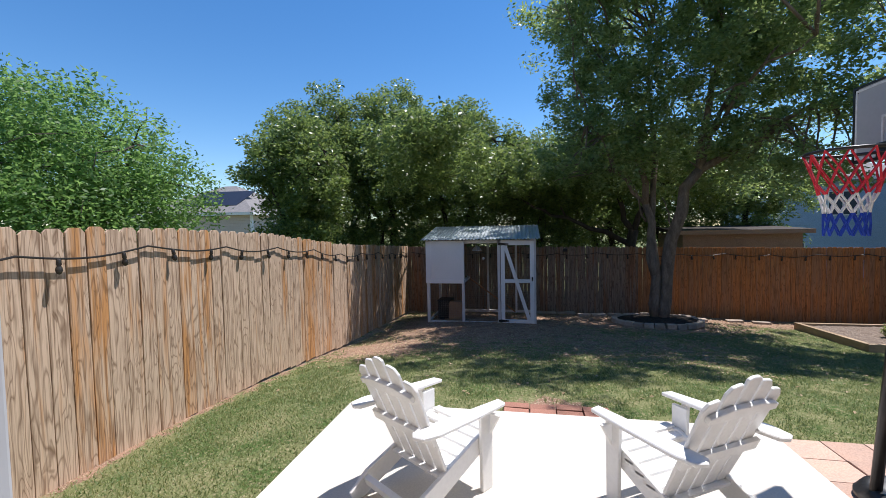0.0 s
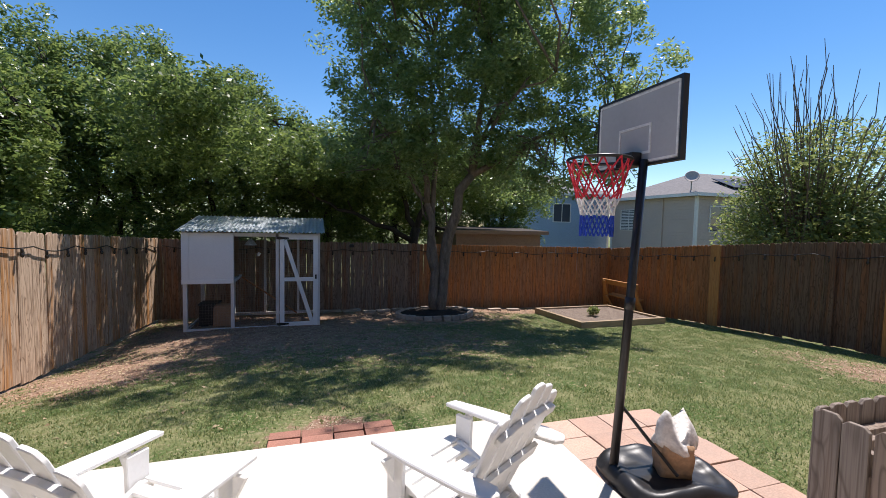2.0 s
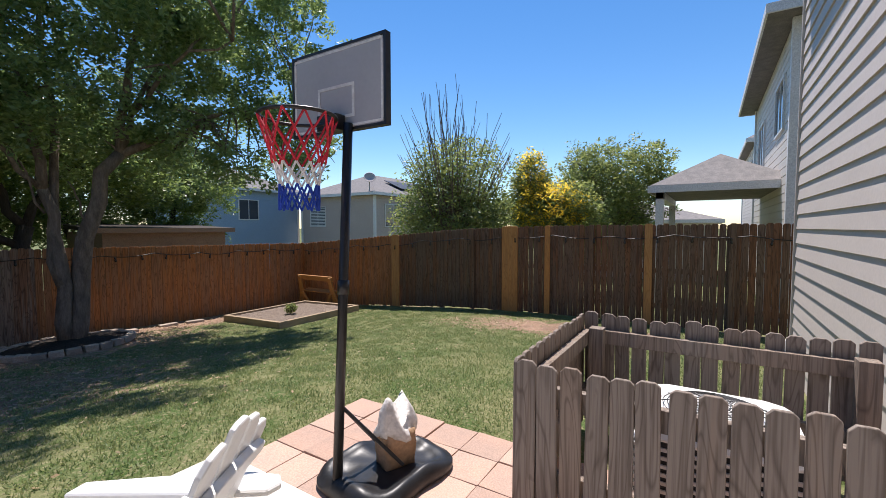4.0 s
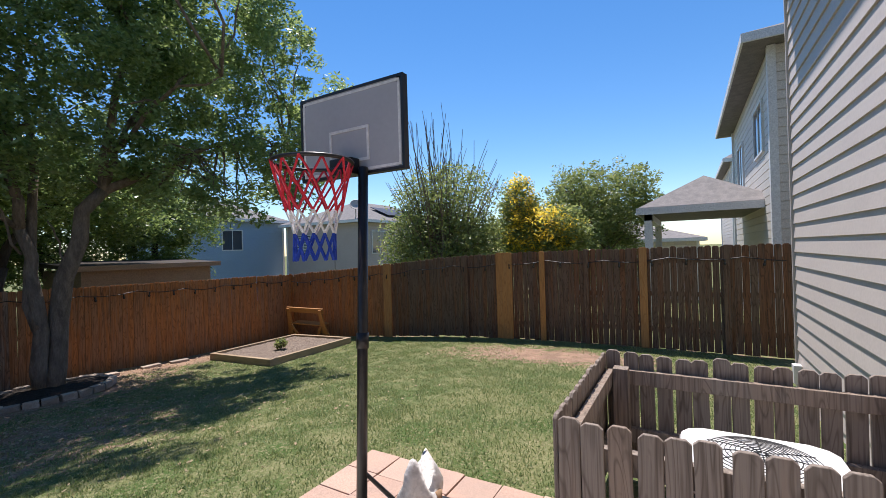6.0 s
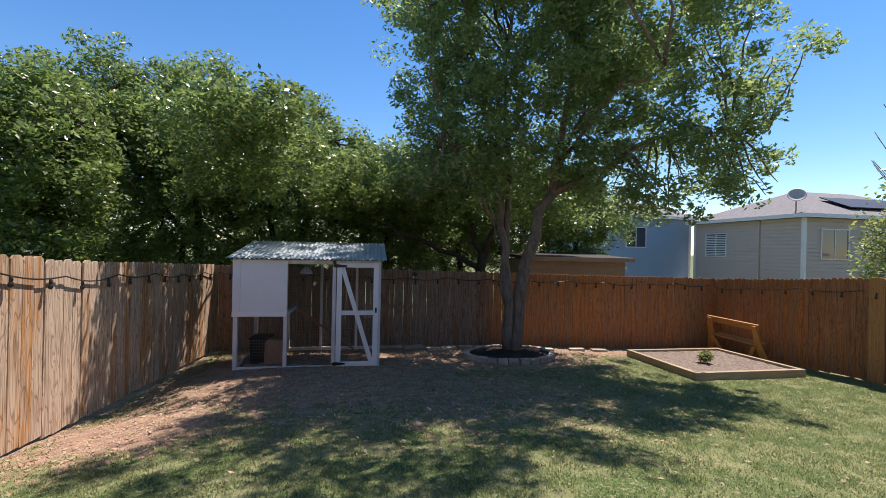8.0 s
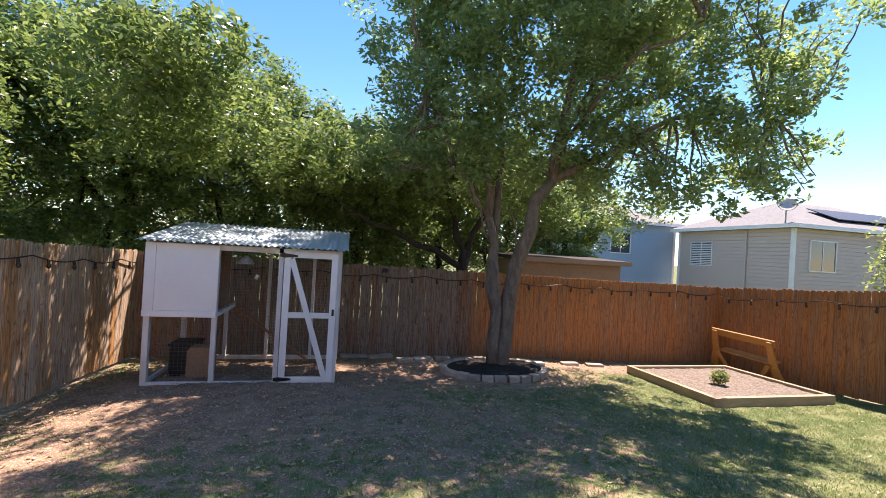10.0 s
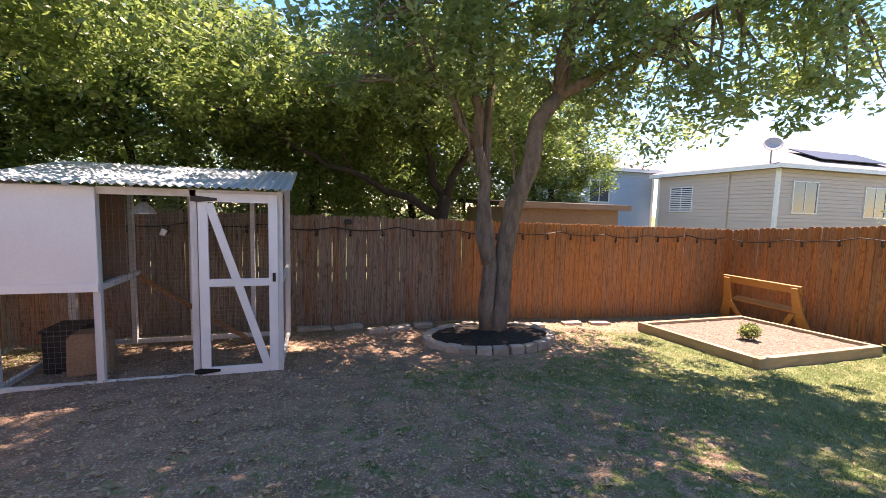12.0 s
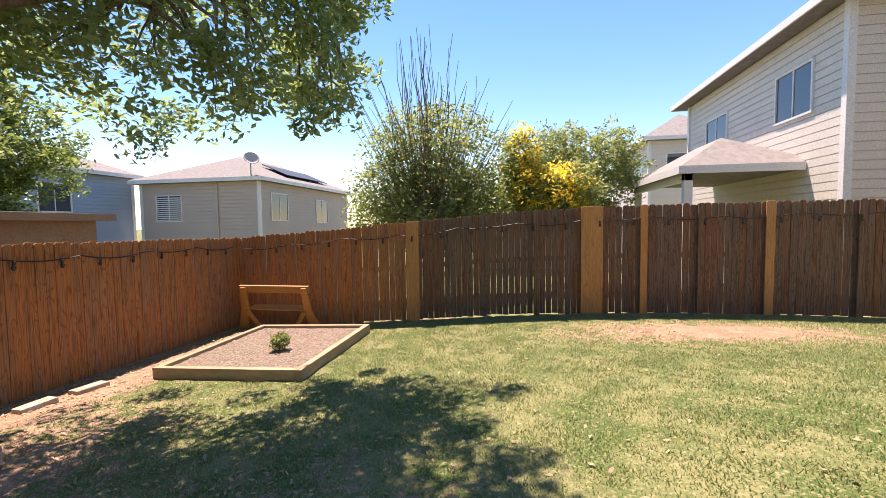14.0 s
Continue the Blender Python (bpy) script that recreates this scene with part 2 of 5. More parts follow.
gb.inputs["Base Color"].default_value, gb.inputs["Roughness"].default_value, gb.inputs["Specular IOR Level"].default_value = (0.035, 0.05, 0.07, 1), 0.04, 0.9
LEAF_OAK = leaf_mat("oak_leaf", (0.095, 0.150, 0.045), (0.190, 0.250, 0.080), 0.33)
LEAF_DARK = leaf_mat("laurel_leaf", (0.058, 0.105, 0.026), (0.155, 0.210, 0.048), 0.36, 0.42)
LEAF_PALE = leaf_mat("mesquite_leaf", (0.070, 0.150, 0.030), (0.135, 0.235, 0.060), 0.5)
LEAF_YELLOW = leaf_mat("yellow_flower", (0.62, 0.44, 0.02), (0.45, 0.40, 0.03), 0.6)
LEAF_GREY = leaf_mat("grey_green_leaf", (0.09, 0.135, 0.045), (0.20, 0.225, 0.06), 0.45)
BLADE = leaf_mat("grass_blade", (0.075, 0.135, 0.036), (0.27, 0.285, 0.12), 0.6, 0.3)


# ---- mesh helpers ----
def part(name, bm, material, parent=None, label="", smooth=False):
    me = bpy.data.meshes.new(name)
    bm.normal_update()
    bm.to_mesh(me)
    bm.free()
    me.materials.append(material)
    if smooth:
        me.polygons.foreach_set("use_smooth", [True] * len(me.polygons))
    ob = new(name, me)
    if parent is not None:
        ob.parent = parent
    if label:
        ob["label"] = label
    return ob


def share(name, src, m, parent):
    """One more piece on the same mesh as src."""
    ob = new(name, src.data)
    ob.parent = parent
    ob.matrix_basis = m
    return ob


def thing(name, m, label, category, group="", kind=""):
    e = new(name)
    e.matrix_basis = m
    e.empty_display_size = 0.1
    return tagged(e, label, category, group, kind)


def add_box(bm, lo, hi, bevel=0.0, m=None):
    r = bmesh.ops.create_cube(bm, size=1.0)
    v = r["verts"]
    s = [hi[i] - lo[i] for i in range(3)]
    c = [(hi[i] + lo[i]) / 2 for i in range(3)]
    bmesh.ops.transform(bm, matrix=Matrix.Translation(c) @ Matrix.Diagonal((*s, 1)), verts=v)
    if bevel:
        e = list({e for w in v for e in w.link_edges})
        r = bmesh.ops.bevel(bm, geom=e, offset=bevel, segments=2, affect="EDGES", profile=0.6)
        v = list({w for f in r["faces"] for w in f.verts} | {w for w in v if w.is_valid})
    if m is not None:
        bmesh.ops.transform(bm, matrix=m, verts=[w for w in v if w.is_valid])
    return v


def box(lo, hi, bevel=0.0, m=None):
    bm = bmesh.new()
    add_box(bm, lo, hi, bevel, m)
    return bm


def beam(a, b, w, h, bevel=0.004, roll=0.0):
    """A bar of section w x h from a to b."""
    a, b = Vector(a), Vector(b)
    d = b - a
    q = d.to_track_quat("Z", "Y").to_matrix().to_4x4()
    return box((-w / 2, -h / 2, 0), (w / 2, h / 2, d.length), bevel, Matrix.Translation(a) @ q @ pose(0, 0, 0, 0, 0, roll))


def outline(pts, depth, bevel=0.0, m=None):
    """A flat board with the outline pts in x, z and a depth along y."""
    bm = bmesh.new()
    f = bm.faces.new([bm.verts.new((x, 0, z)) for x, z in pts])
    r = bmesh.ops.extrude_face_region(bm, geom=[f])
    bmesh.ops.translate(bm, vec=(0, depth, 0), verts=[v for v in r["geom"] if isinstance(v, bmesh.types.BMVert)])
    bmesh.ops.recalc_face_normals(bm, faces=bm.faces[:])
    if bevel:
        bmesh.ops.bevel(bm, geom=bm.edges[:], offset=bevel, segments=1, affect="EDGES")
    if m is not None:
        bmesh.ops.transform(bm, matrix=m, verts=bm.verts[:])
    return bm


def add_tube(bm, pts, radii, sides=8, cap=True):
    """A tapered tube through pts."""
    rings, prev = [], None
    pts = [Vector(p) for p in pts]
    for i, p in enumerate(pts):
        d = (pts[min(i + 1, len(pts) - 1)] - pts[max(i - 1, 0)]).normalized()
        u = prev - d * prev.dot(d) if prev is not None else d.orthogonal()
        u.normalize()
        prev = u
        w = d.cross(u)
        r = radii[i] if isinstance(radii, (list, tuple)) else radii
        rings.append([bm.verts.new(p + (u * math.cos(2 * math.pi * k / sides) + w * math.sin(2 * math.pi * k / sides)) * r) for k in range(sides)])
    for a, b in zip(rings, rings[1:]):
        for k in range(sides):
            bm.faces.new((a[k], a[(k + 1) % sides], b[(k + 1) % sides], b[k]))
    if cap:
        bm.faces.new(rings[0][::-1])
        bm.faces.new(rings[-1])


def tube(pts, radii, sides=8):
    bm = bmesh.new()
    add_tube(bm, pts, radii, sides)
    return bm


def lathe(profile, sides=20):
    bm = bmesh.new()
    rings = []
    for r, z in profile:
        rings.append([bm.verts.new((r * math.cos(2 * math.pi * k / sides), r * math.sin(2 * math.pi * k / sides), z)) for k in range(sides)])
    for a, b in zip(rings, rings[1:]):
        for k in range(sides):
            bm.faces.new((a[k], a[(k + 1) % sides], b[(k + 1) % sides], b[k]))
    bm.faces.new(rings[0][::-1])
    bm.faces.new(rings[-1])
    return bm


def raw_mesh(name, verts, per, material, parent=None, label=""):
    """A mesh of many loose polygons of per corners, from an array of corners."""
    n = len(verts) // per
    me = bpy.data.meshes.new(name)
    me.vertices.add(n * per)
    me.vertices.foreach_set("co", np.ascontiguousarray(verts, dtype=np.float32).ravel())
    me.loops.add(n * per)
    me.loops.foreach_set("vertex_index", np.arange(n * per, dtype=np.int32))
    me.polygons.add(n)
    me.polygons.foreach_set("loop_start", np.arange(0, n * per, per, dtype=np.int32))
    me.update(calc_edges=True)
    me.materials.append(material)
    ob = new(name, me)
    if parent is not None:
        ob.parent = parent
    if label:
        ob["label"] = label
    return ob


# ---- ground ----
KNOTS = [(-1.35, 1, -.06), (-1.35, 2.5, -.06), (-1.35, 4.1, -.07), (0.2, 4.15, -.06), (1.8, 4.05, -.06), (2.9, 3.9, -.06), (2.9, 2.6, -.07), (3.6, 1.0, -.10),
         (0, 2, -.12), (1.2, 3.2, -.12), (2.3, 3.2, -.10), (5.5, 1.0, -.30), (6.2, 3.0, -.36)]
KNOTS += [(-3.1, 1, -.34), (-3.1, 3.1, -.36), (-3.1, 4.1, -.37), (-3.1, 5.7, -.48), (-3.1, 7.3, -.63), (-3.1, 9, -.82), (-3.1, 12.3, -.95)]
KNOTS += [(9.1, 12.3, -1.02), (9.1, 10.5, -.93), (9.1, 8.6, -.80), (9.1, 7, -.68), (9.1, 5.4, -.59), (9.1, 2.7, -.54), (9.1, .5, -.55)]
KNOTS += [(0.5, 12.3, -.87), (1.9, 12.3, -.86), (6, 12.3, -.98), (-2, 10.08, -.70), (.4, 10.08, -.69), (-.8, 11.5, -.75), (6, 9.2, -.84), (8.3, 9.2, -.85),
          (6, 11.2, -.92), (8.3, 11.2, -.95), (3, 10.2, -.74), (3, 11.1, -.76), (0.3, 7, -.40), (4, 6.5, -.46), (0.5, 5.4, -.18)]


def tps(r2):
    return np.where(r2 > 0, r2 * np.log(np.maximum(r2, 1e-12)), 0.0)


kp = np.array(KNOTS)
kn = len(kp)
ka = np.zeros((kn + 3, kn + 3))
ka[:kn, :kn] = tps(((kp[:, None, :2] - kp[None, :, :2]) ** 2).sum(-1)) + np.eye(kn) * 0.6
ka[:kn, kn], ka[:kn, kn + 1:] = 1, kp[:, :2]
ka[kn, :kn], ka[kn + 1:, :kn] = 1, kp[:, :2].T
kw = np.linalg.solve(ka, np.concatenate([kp[:, 2], np.zeros(3)]))


def heights(x, y):
    x, y = np.asarray(x, float), np.asarray(y, float)
    cx, cy = np.clip(x, -3.3, 9.3), np.clip(y, 0.6, 12.5)
    r2 = (cx[..., None] - kp[:, 0]) ** 2 + (cy[..., None] - kp[:, 1]) ** 2
    z = tps(r2) @ kw[:kn] + kw[kn] + kw[kn + 1] * cx + kw[kn + 2] * cy
    d = np.clip(np.hypot(x - cx, y - cy) / 14.0, 0, 1)
    return z * (1 - d) - 1.6 * d


def gz(x, y):
    return float(heights(x, y))


def build_ground():
    fine_x, fine_y = np.arange(-3.6, 9.61, 0.12), np.arange(0.4, 12.81, 0.12)
    far = np.array([1, 2.5, 5, 9, 15, 25, 45, 90, 250, 900.0])
    xs = np.concatenate([-3.6 - far[::-1], fine_x, fine_x[-1] + far])
    ys = np.concatenate([0.4 - far[::-1], fine_y, fine_y[-1] + far])
    X, Y = np.meshgrid(xs, ys)
    Z = heights(X, Y)
    rng = np.random.default_rng(3)
    inside = (X > -3.5) & (X < 9.5) & (Y > 4.2) & (Y < 12.7)
    Z = Z + np.where(inside, rng.normal(0, 0.006, Z.shape), 0)
    nx, ny = len(xs), len(ys)
    verts = np.stack([X, Y, Z], -1).reshape(-1, 3)
    idx = np.arange(nx * ny).reshape(ny, nx)
    quads = np.stack([idx[:-1, :-1], idx[:-1, 1:], idx[1:, 1:], idx[1:, :-1]], -1).reshape(-1, 4)
    me = bpy.data.meshes.new("ground")
    me.from_pydata(verts.tolist(), [], quads.tolist())
    me.polygons.foreach_set("use_smooth", [True] * len(me.polygons))
    m = bpy.data.materials.new("lawn_and_dirt")
    m.use_nodes = True
    t = m.node_tree
    b = t.nodes["Principled BSDF"]
    N, L = t.nodes.new, t.links.new
    tc = N("ShaderNodeTexCoord")

    def noise_at(scale, detail=6):
        n = N("ShaderNodeTexNoise")
        n.inputs["Scale"].default_value, n.inputs["Detail"].default_value = scale, detail
        L(tc.outputs["Object"], n.inputs["Vector"])
        return n.outputs["Fac"]

    def ranged(v, a, c, lo=0.0, hi=1.0):
        r = N("ShaderNodeMapRange")
        r.interpolation_type = "SMOOTHSTEP"
        r.inputs["From Min"].default_value, r.inputs["From Max"].default_value = a, c
        r.inputs["To Min"].default_value, r.inputs["To Max"].default_value = lo, hi
        L(v, r.inputs["Value"])
        return r.outputs[0]

    def mixed(f, a, c):
        x = N("ShaderNodeMixRGB")
        L(f, x.inputs[0])
        for i, q in ((1, a), (2, c)):
            if isinstance(q, tuple):
                x.inputs[i].default_value = (*q, 1)
            else:
                L(q, x.inputs[i])
        return x.outputs[0]

    at = N("ShaderNodeAttribute")
    at.attribute_name = "bare"
    grass = mixed(ranged(noise_at(2.2), 0.35, 0.65), (0.070, 0.112, 0.032), (0.185, 0.190, 0.085))
    grass = mixed(ranged(noise_at(38), 0.46, 0.74), grass, (0.30, 0.26, 0.15))
    dirt = mixed(ranged(noise_at(5), 0.35, 0.65), (0.33, 0.205, 0.14), (0.21, 0.13, 0.09))
    dirt = mixed(ranged(noise_at(60), 0.5, 0.72), dirt, (0.52, 0.41, 0.30))
    add = N("ShaderNodeMath")
    add.operation = "ADD"
    L(at.outputs["Fac"], add.inputs[0])
    L(ranged(noise_at(7), 0.3, 0.7, -0.35, 0.35), add.inputs[1])
    L(mixed(ranged(add.outputs[0], 0.3, 0.7), grass, dirt), b.inputs["Base Color"])
    b.inputs["Roughness"].default_value, b.inputs["Specular IOR Level"].default_value = 0.95, 0.1
    bp = N("ShaderNodeBump")
    bp.inputs["Strength"].default_value, bp.inputs["Distance"].default_value = 0.8, 0.02
    L(noise_at(55, 4), bp.inputs["Height"])
    L(bp.outputs[0], b.inputs["Normal"])
    me.materials.append(m)
    a = me.attributes.new("bare", "FLOAT", "POINT")
    a.data.foreach_set("value", bareness(X, Y).ravel().astype(np.float32))
    tagged(new("ground", me), "sloping backyard lawn of patchy green grass and bare brown dirt", "lawn", kind="structure")


def bareness(x, y):
    """How bare the soil is: under the trees, along the fences and in the worn patch by the side fence."""
    def blob(cx, cy, rx, ry):
        return np.clip(1.35 - np.hypot((x - cx) / rx, (y - cy) / ry), 0, 1)
    v = np.maximum.reduce([blob(-0.7, 9.8, 3.4, 3.0), blob(2.0, 11.0, 3.4, 1.8), blob(-2.2, 7.5, 1.2, 1.2), blob(7.6, 4.0, 0.8, 2.2) * 0.9,
                           blob(1.4, 8.2, 2.8, 2.0) * 0.7, blob(5.3, 11.7, 4.2, 0.7), blob(0.35, 4.3, 0.5, 0.25) * 0.9])
    edge = np.minimum.reduce([np.abs(x + 3.1), np.abs(y - 12.3), np.abs(x - 9.1) + 0.1])
    v = np.maximum(v, np.clip(0.85 - edge / 0.35, 0, 1))
    return np.clip(v, 0, 1)


def build_grass(n=560000):
    rng = np.random.default_rng(11)
    x, y = rng.uniform(-3.05, 9.05, n), rng.uniform(1.0, 12.2, n)
    keep = rng.random(n) > bareness(x, y) * 1.05 + 0.02 + 0.25 * (np.sin(x * 5.1 + 2 * np.sin(y * 3.3)) * np.sin(y * 4.7 + x) > 0.55)
    keep &= ~((x > -1.3) & (x < 1.82) & (y < 4.05)) & ~((x > 1.7) & (x < 2.79) & (y < 3.93)) & ~((x > -0.02) & (x < 0.8) & (y < 4.28))
    keep &= ~((x > 5.9) & (x < 8.35) & (y > 9.15) & (y < 11.3)) & ~((np.hypot(x - 3.02, y - 10.75)) < 0.95) & ~((x > -2.1) & (x < 0.5) & (y > 10.0) & (y < 11.7))
    keep &= ~((x > 2.1) & (x < 3.4) & (y < 2.5))
    x, y = x[keep], y[keep]
    n = len(x)
    z = heights(x, y) - 0.004
    h, w, a = rng.uniform(0.010, 0.032, n), rng.uniform(0.003, 0.007, n), rng.uniform(0, 6.283, n)
    lean, b = rng.uniform(0, 0.03, n), rng.uniform(0, 6.283, n)
    dx, dy = np.cos(a) * w, np.sin(a) * w
    v = np.stack([np.stack([x - dx, y - dy, z], -1), np.stack([x + dx, y + dy, z], -1), np.stack([x + np.cos(b) * lean, y + np.sin(b) * lean, z + h], -1)], 1)
    tagged(raw_mesh("grass", v.reshape(-1, 3), 3, BLADE), "short mown green grass growing over the sloping yard", "grass", kind="stuff")


def build_litter(n=7500):
    rng = np.random.default_rng(12)
    x, y = rng.uniform(-3.0, 8.9, n * 3), rng.uniform(4.5, 12.2, n * 3)
    keep = rng.random(n * 3) < bareness(x, y) * 0.9 + 0.06
    keep &= ~((x > 5.9) & (x < 8.35) & (y > 9.15) & (y < 11.3)) & ~((np.hypot(x - 3.02, y - 10.75)) < 0.95)
    x, y = x[keep][:n], y[keep][:n]
    n = len(x)
    z = heights(x, y) + 0.012
    a, s = rng.uniform(0, 6.283, n), rng.uniform(0.012, 0.03, n)
    c, d = np.cos(a) * s, np.sin(a) * s
    t = rng.normal(0, 0.006, (4, n))
    v = np.stack([np.stack([x - c, y - d, z + t[0]], -1), np.stack([x + d * .45, y - c * .45, z + t[1]], -1),
                  np.stack([x + c, y + d, z + t[2]], -1), np.stack([x - d * .45, y + c * .45, z + t[3]], -1)], 1)
    tagged(raw_mesh("fallen_leaves", v.reshape(-1, 3), 4, leaf_mat("dry_leaf", (0.30, 0.20, 0.10), (0.42, 0.32, 0.20), 0.7, 0.1)),
           "dry brown fallen leaves scattered on dirt and grass", "leaves", kind="stuff")


build_ground()


# ---- trees ----
def leaves_in(blobs, count, size, seed, hollow=0.45, clump=48, spread=0.42, hang=0.0):
    """Corners of loose leaves gathered in clumps inside ellipsoids (x, y, z, rx, ry, rz)."""
    rng = np.random.default_rng(seed)
    bl = np.array(blobs, float)
    vol = (bl[:, 3] * bl[:, 4] * bl[:, 5]) ** 0.8
    nc = max(count // clump, 1)
    which = rng.choice(len(bl), nc, p=vol / vol.sum())
    d = rng.normal(size=(nc, 3))
    d /= np.linalg.norm(d, axis=1)[:, None]
    r = (hollow ** 3 + rng.random(nc) * (1 - hollow ** 3)) ** (1 / 3)
    r *= rng.uniform(0.78, 1.06, nc) + (rng.random(nc) < 0.08) * 0.16
    cen = bl[which, :3] + d * r[:, None] * bl[which, 3:6]
    sp = spread * rng.uniform(0.6, 1.5, nc)
    n = nc * clump
    q = rng.normal(size=(n, 3))
    q *= (rng.random(n) ** 0.4 / np.linalg.norm(q, axis=1))[:, None]
    p = np.repeat(cen, clump, 0) + q * np.repeat(sp, clump)[:, None] * (1.0, 1.0, 0.75)
    p[:, 2] -= hang * np.abs(rng.normal(size=n))
    u = rng.normal(size=(n, 3)) * (1.0, 1.0, 0.6)
    u /= np.linalg.norm(u, axis=1)[:, None]
    w = np.cross(u, rng.normal(size=(n, 3)) + (0.0, 0.0, 0.45))
    w /= np.linalg.norm(w, axis=1)[:, None]
    s = size * rng.uniform(0.6, 1.35, n)[:, None]
    return np.stack([p - u * s, p + w * s * 0.42, p + u * s, p - w * s * 0.42], 1).reshape(-1, 3)


def limb(bm, a, b, r0, r1, seed, bend=0.12, steps=6, sides=8):
    rng = random.Random(seed)
    a, b = Vector(a), Vector(b)
    L = (b - a).length
    pts, rad = [], []
    o = Vector((0, 0, 0))
    for i in range(steps + 1):
        f = i / steps
        if 0 < i < steps:
            o = o * 0.6 + Vector([rng.uniform(-1, 1) * bend * L * 0.35 for _ in range(3)])
        pts.append(a.lerp(b, f) + (o if 0 < i < steps else Vector((0, 0, 0))) + Vector((0, 0, math.sin(f * math.pi) * bend * L * 0.3)))
        rad.append(r0 + (r1 - r0) * f)
    add_tube(bm, pts, rad, sides)
    return pts


def tree(name, base, limbs, blobs, count, size, bark, leaf, label, seed, hollow=0.45, spread=0.42, twigs=60, hang=0.0, clump=56, category="tree"):
    """limbs: (start, end, r0, r1). Twigs run from limb ends into the crown."""
    th = thing(name, pose(*base), label, category)
    bm = bmesh.new()
    ends = []
    B = Vector(base)
    for i, (a, b, r0, r1) in enumerate(limbs):
        ends += limb(bm, Vector(a) - B, Vector(b) - B, r0, r1, seed + i)[3:]
    rng = random.Random(seed + 99)
    for k in range(twigs):
        bl = rng.choice(blobs)
        v = Vector([rng.gauss(0, 1) for _ in range(3)]).normalized() * rng.uniform(0.4, 0.95)
        tip = Vector(bl[:3]) + Vector((v.x * bl[3], v.y * bl[4], v.z * bl[5])) - B
        s = min(ends, key=lambda q: (q - tip).length + rng.uniform(0, 0.8))
        limb(bm, s, tip, 0.028, 0.006, seed + 200 + k, 0.15, 5, 5)
    part("trunk", bm, bark, th, smooth=True)
    v = leaves_in(blobs, count, size, seed, hollow, clump, spread, hang) - np.array(base)
    raw_mesh("crown", v, 4, leaf, th)
    return th


TB = (3.12, 10.85, gz(3.12, 10.85) - 0.05)
FORK = (3.78, 10.55, 2.55)
tree("oak_tree", TB,
     [(TB, FORK, 0.165, 0.10), ((3.04, 10.88, -0.74), (2.84, 11.0, 1.9), 0.12, 0.08), ((2.84, 11.0, 1.9), (2.5, 11.0, 4.6), 0.08, 0.03),
      ((3.0, 10.88, 0.3), (3.08, 11.15, 2.8), 0.08, 0.06), ((3.08, 11.15, 2.8), (3.1, 11.4, 6.0), 0.06, 0.02),
      (FORK, (4.2, 10.2, 6.2), 0.085, 0.025), (FORK, (5.6, 9.6, 3.6), 0.075, 0.03), ((5.6, 9.6, 3.6), (7.0, 8.9, 3.6), 0.03, 0.012),
      (FORK, (4.7, 10.9, 4.9), 0.06, 0.02), ((2.84, 11.0, 1.9), (1.5, 10.2, 3.6), 0.045, 0.015), ((3.9, 10.5, 3.2), (4.6, 8.4, 4.3), 0.045, 0.015),
      ((2.86, 11.0, 1.5), (2.3, 10.8, 2.6), 0.022, 0.008), ((3.3, 10.75, 1.2), (3.0, 10.4, 2.0), 0.022, 0.008)],
     [(3.2, 10.8, 5.6, 2.9, 2.5, 3.1), (2.0, 10.7, 3.9, 1.6, 1.8, 1.5), (5.2, 10.2, 4.4, 1.9, 2.0, 1.6), (6.2, 9.15, 3.6, 1.1, 1.1, 1.2),
      # The blobs at y 8.0 and 8.5 are unseen crown, added to shade the lawn.
      (4.6, 9.0, 5.5, 2.1, 1.7, 2.0), (5.6, 9.2, 6.2, 1.4, 1.2, 1.4), (4.7, 9.7, 2.6, 1.0, 0.8, 0.65), (5.6, 10.5, 5.8, 1.6, 1.5, 1.3), (1.3, 10.4, 6.0, 1.3, 1.2, 1.2), (3.0, 8.0, 7.0, 2.2, 1.8, 1.3), (1.6, 8.5, 6.7, 1.4, 1.4, 1.1), (2.1, 9.9, 5.5, 1.75, 1.4, 2.0), (3.4, 11.4, 2.9, 2.4, 1.1, 0.9), (5.6, 11.2, 3.0, 1.4, 1.2, 1.0), (4.0, 10.6, 8.4, 2.1, 2.0, 1.5),
      (6.75, 9.35, 2.75, 0.85, 0.85, 0.8), (6.9, 8.9, 4.9, 0.95, 0.85, 0.7), (3.4, 9.9, 7.2, 2.2, 2.0, 1.8), (5.7, 9.3, 2.55, 1.1, 0.9, 0.75),
      (1.9, 10.3, 3.0, 1.4, 1.3, 0.75), (3.1, 9.9, 3.5, 1.5, 1.0, 0.9), (4.7, 10.4, 3.1, 1.1, 1.0, 0.8), (1.1, 10.9, 2.9, 0.9, 1.0, 0.6)],
     142000, 0.050, BARK, LEAF_OAK, "tall leafy green oak with forked grey trunks in a ringed bed", 40, twigs=150, hollow=0.3, spread=0.30, clump=120)
LAUREL = "dense dark green leafy tree rising behind the wooden fence"


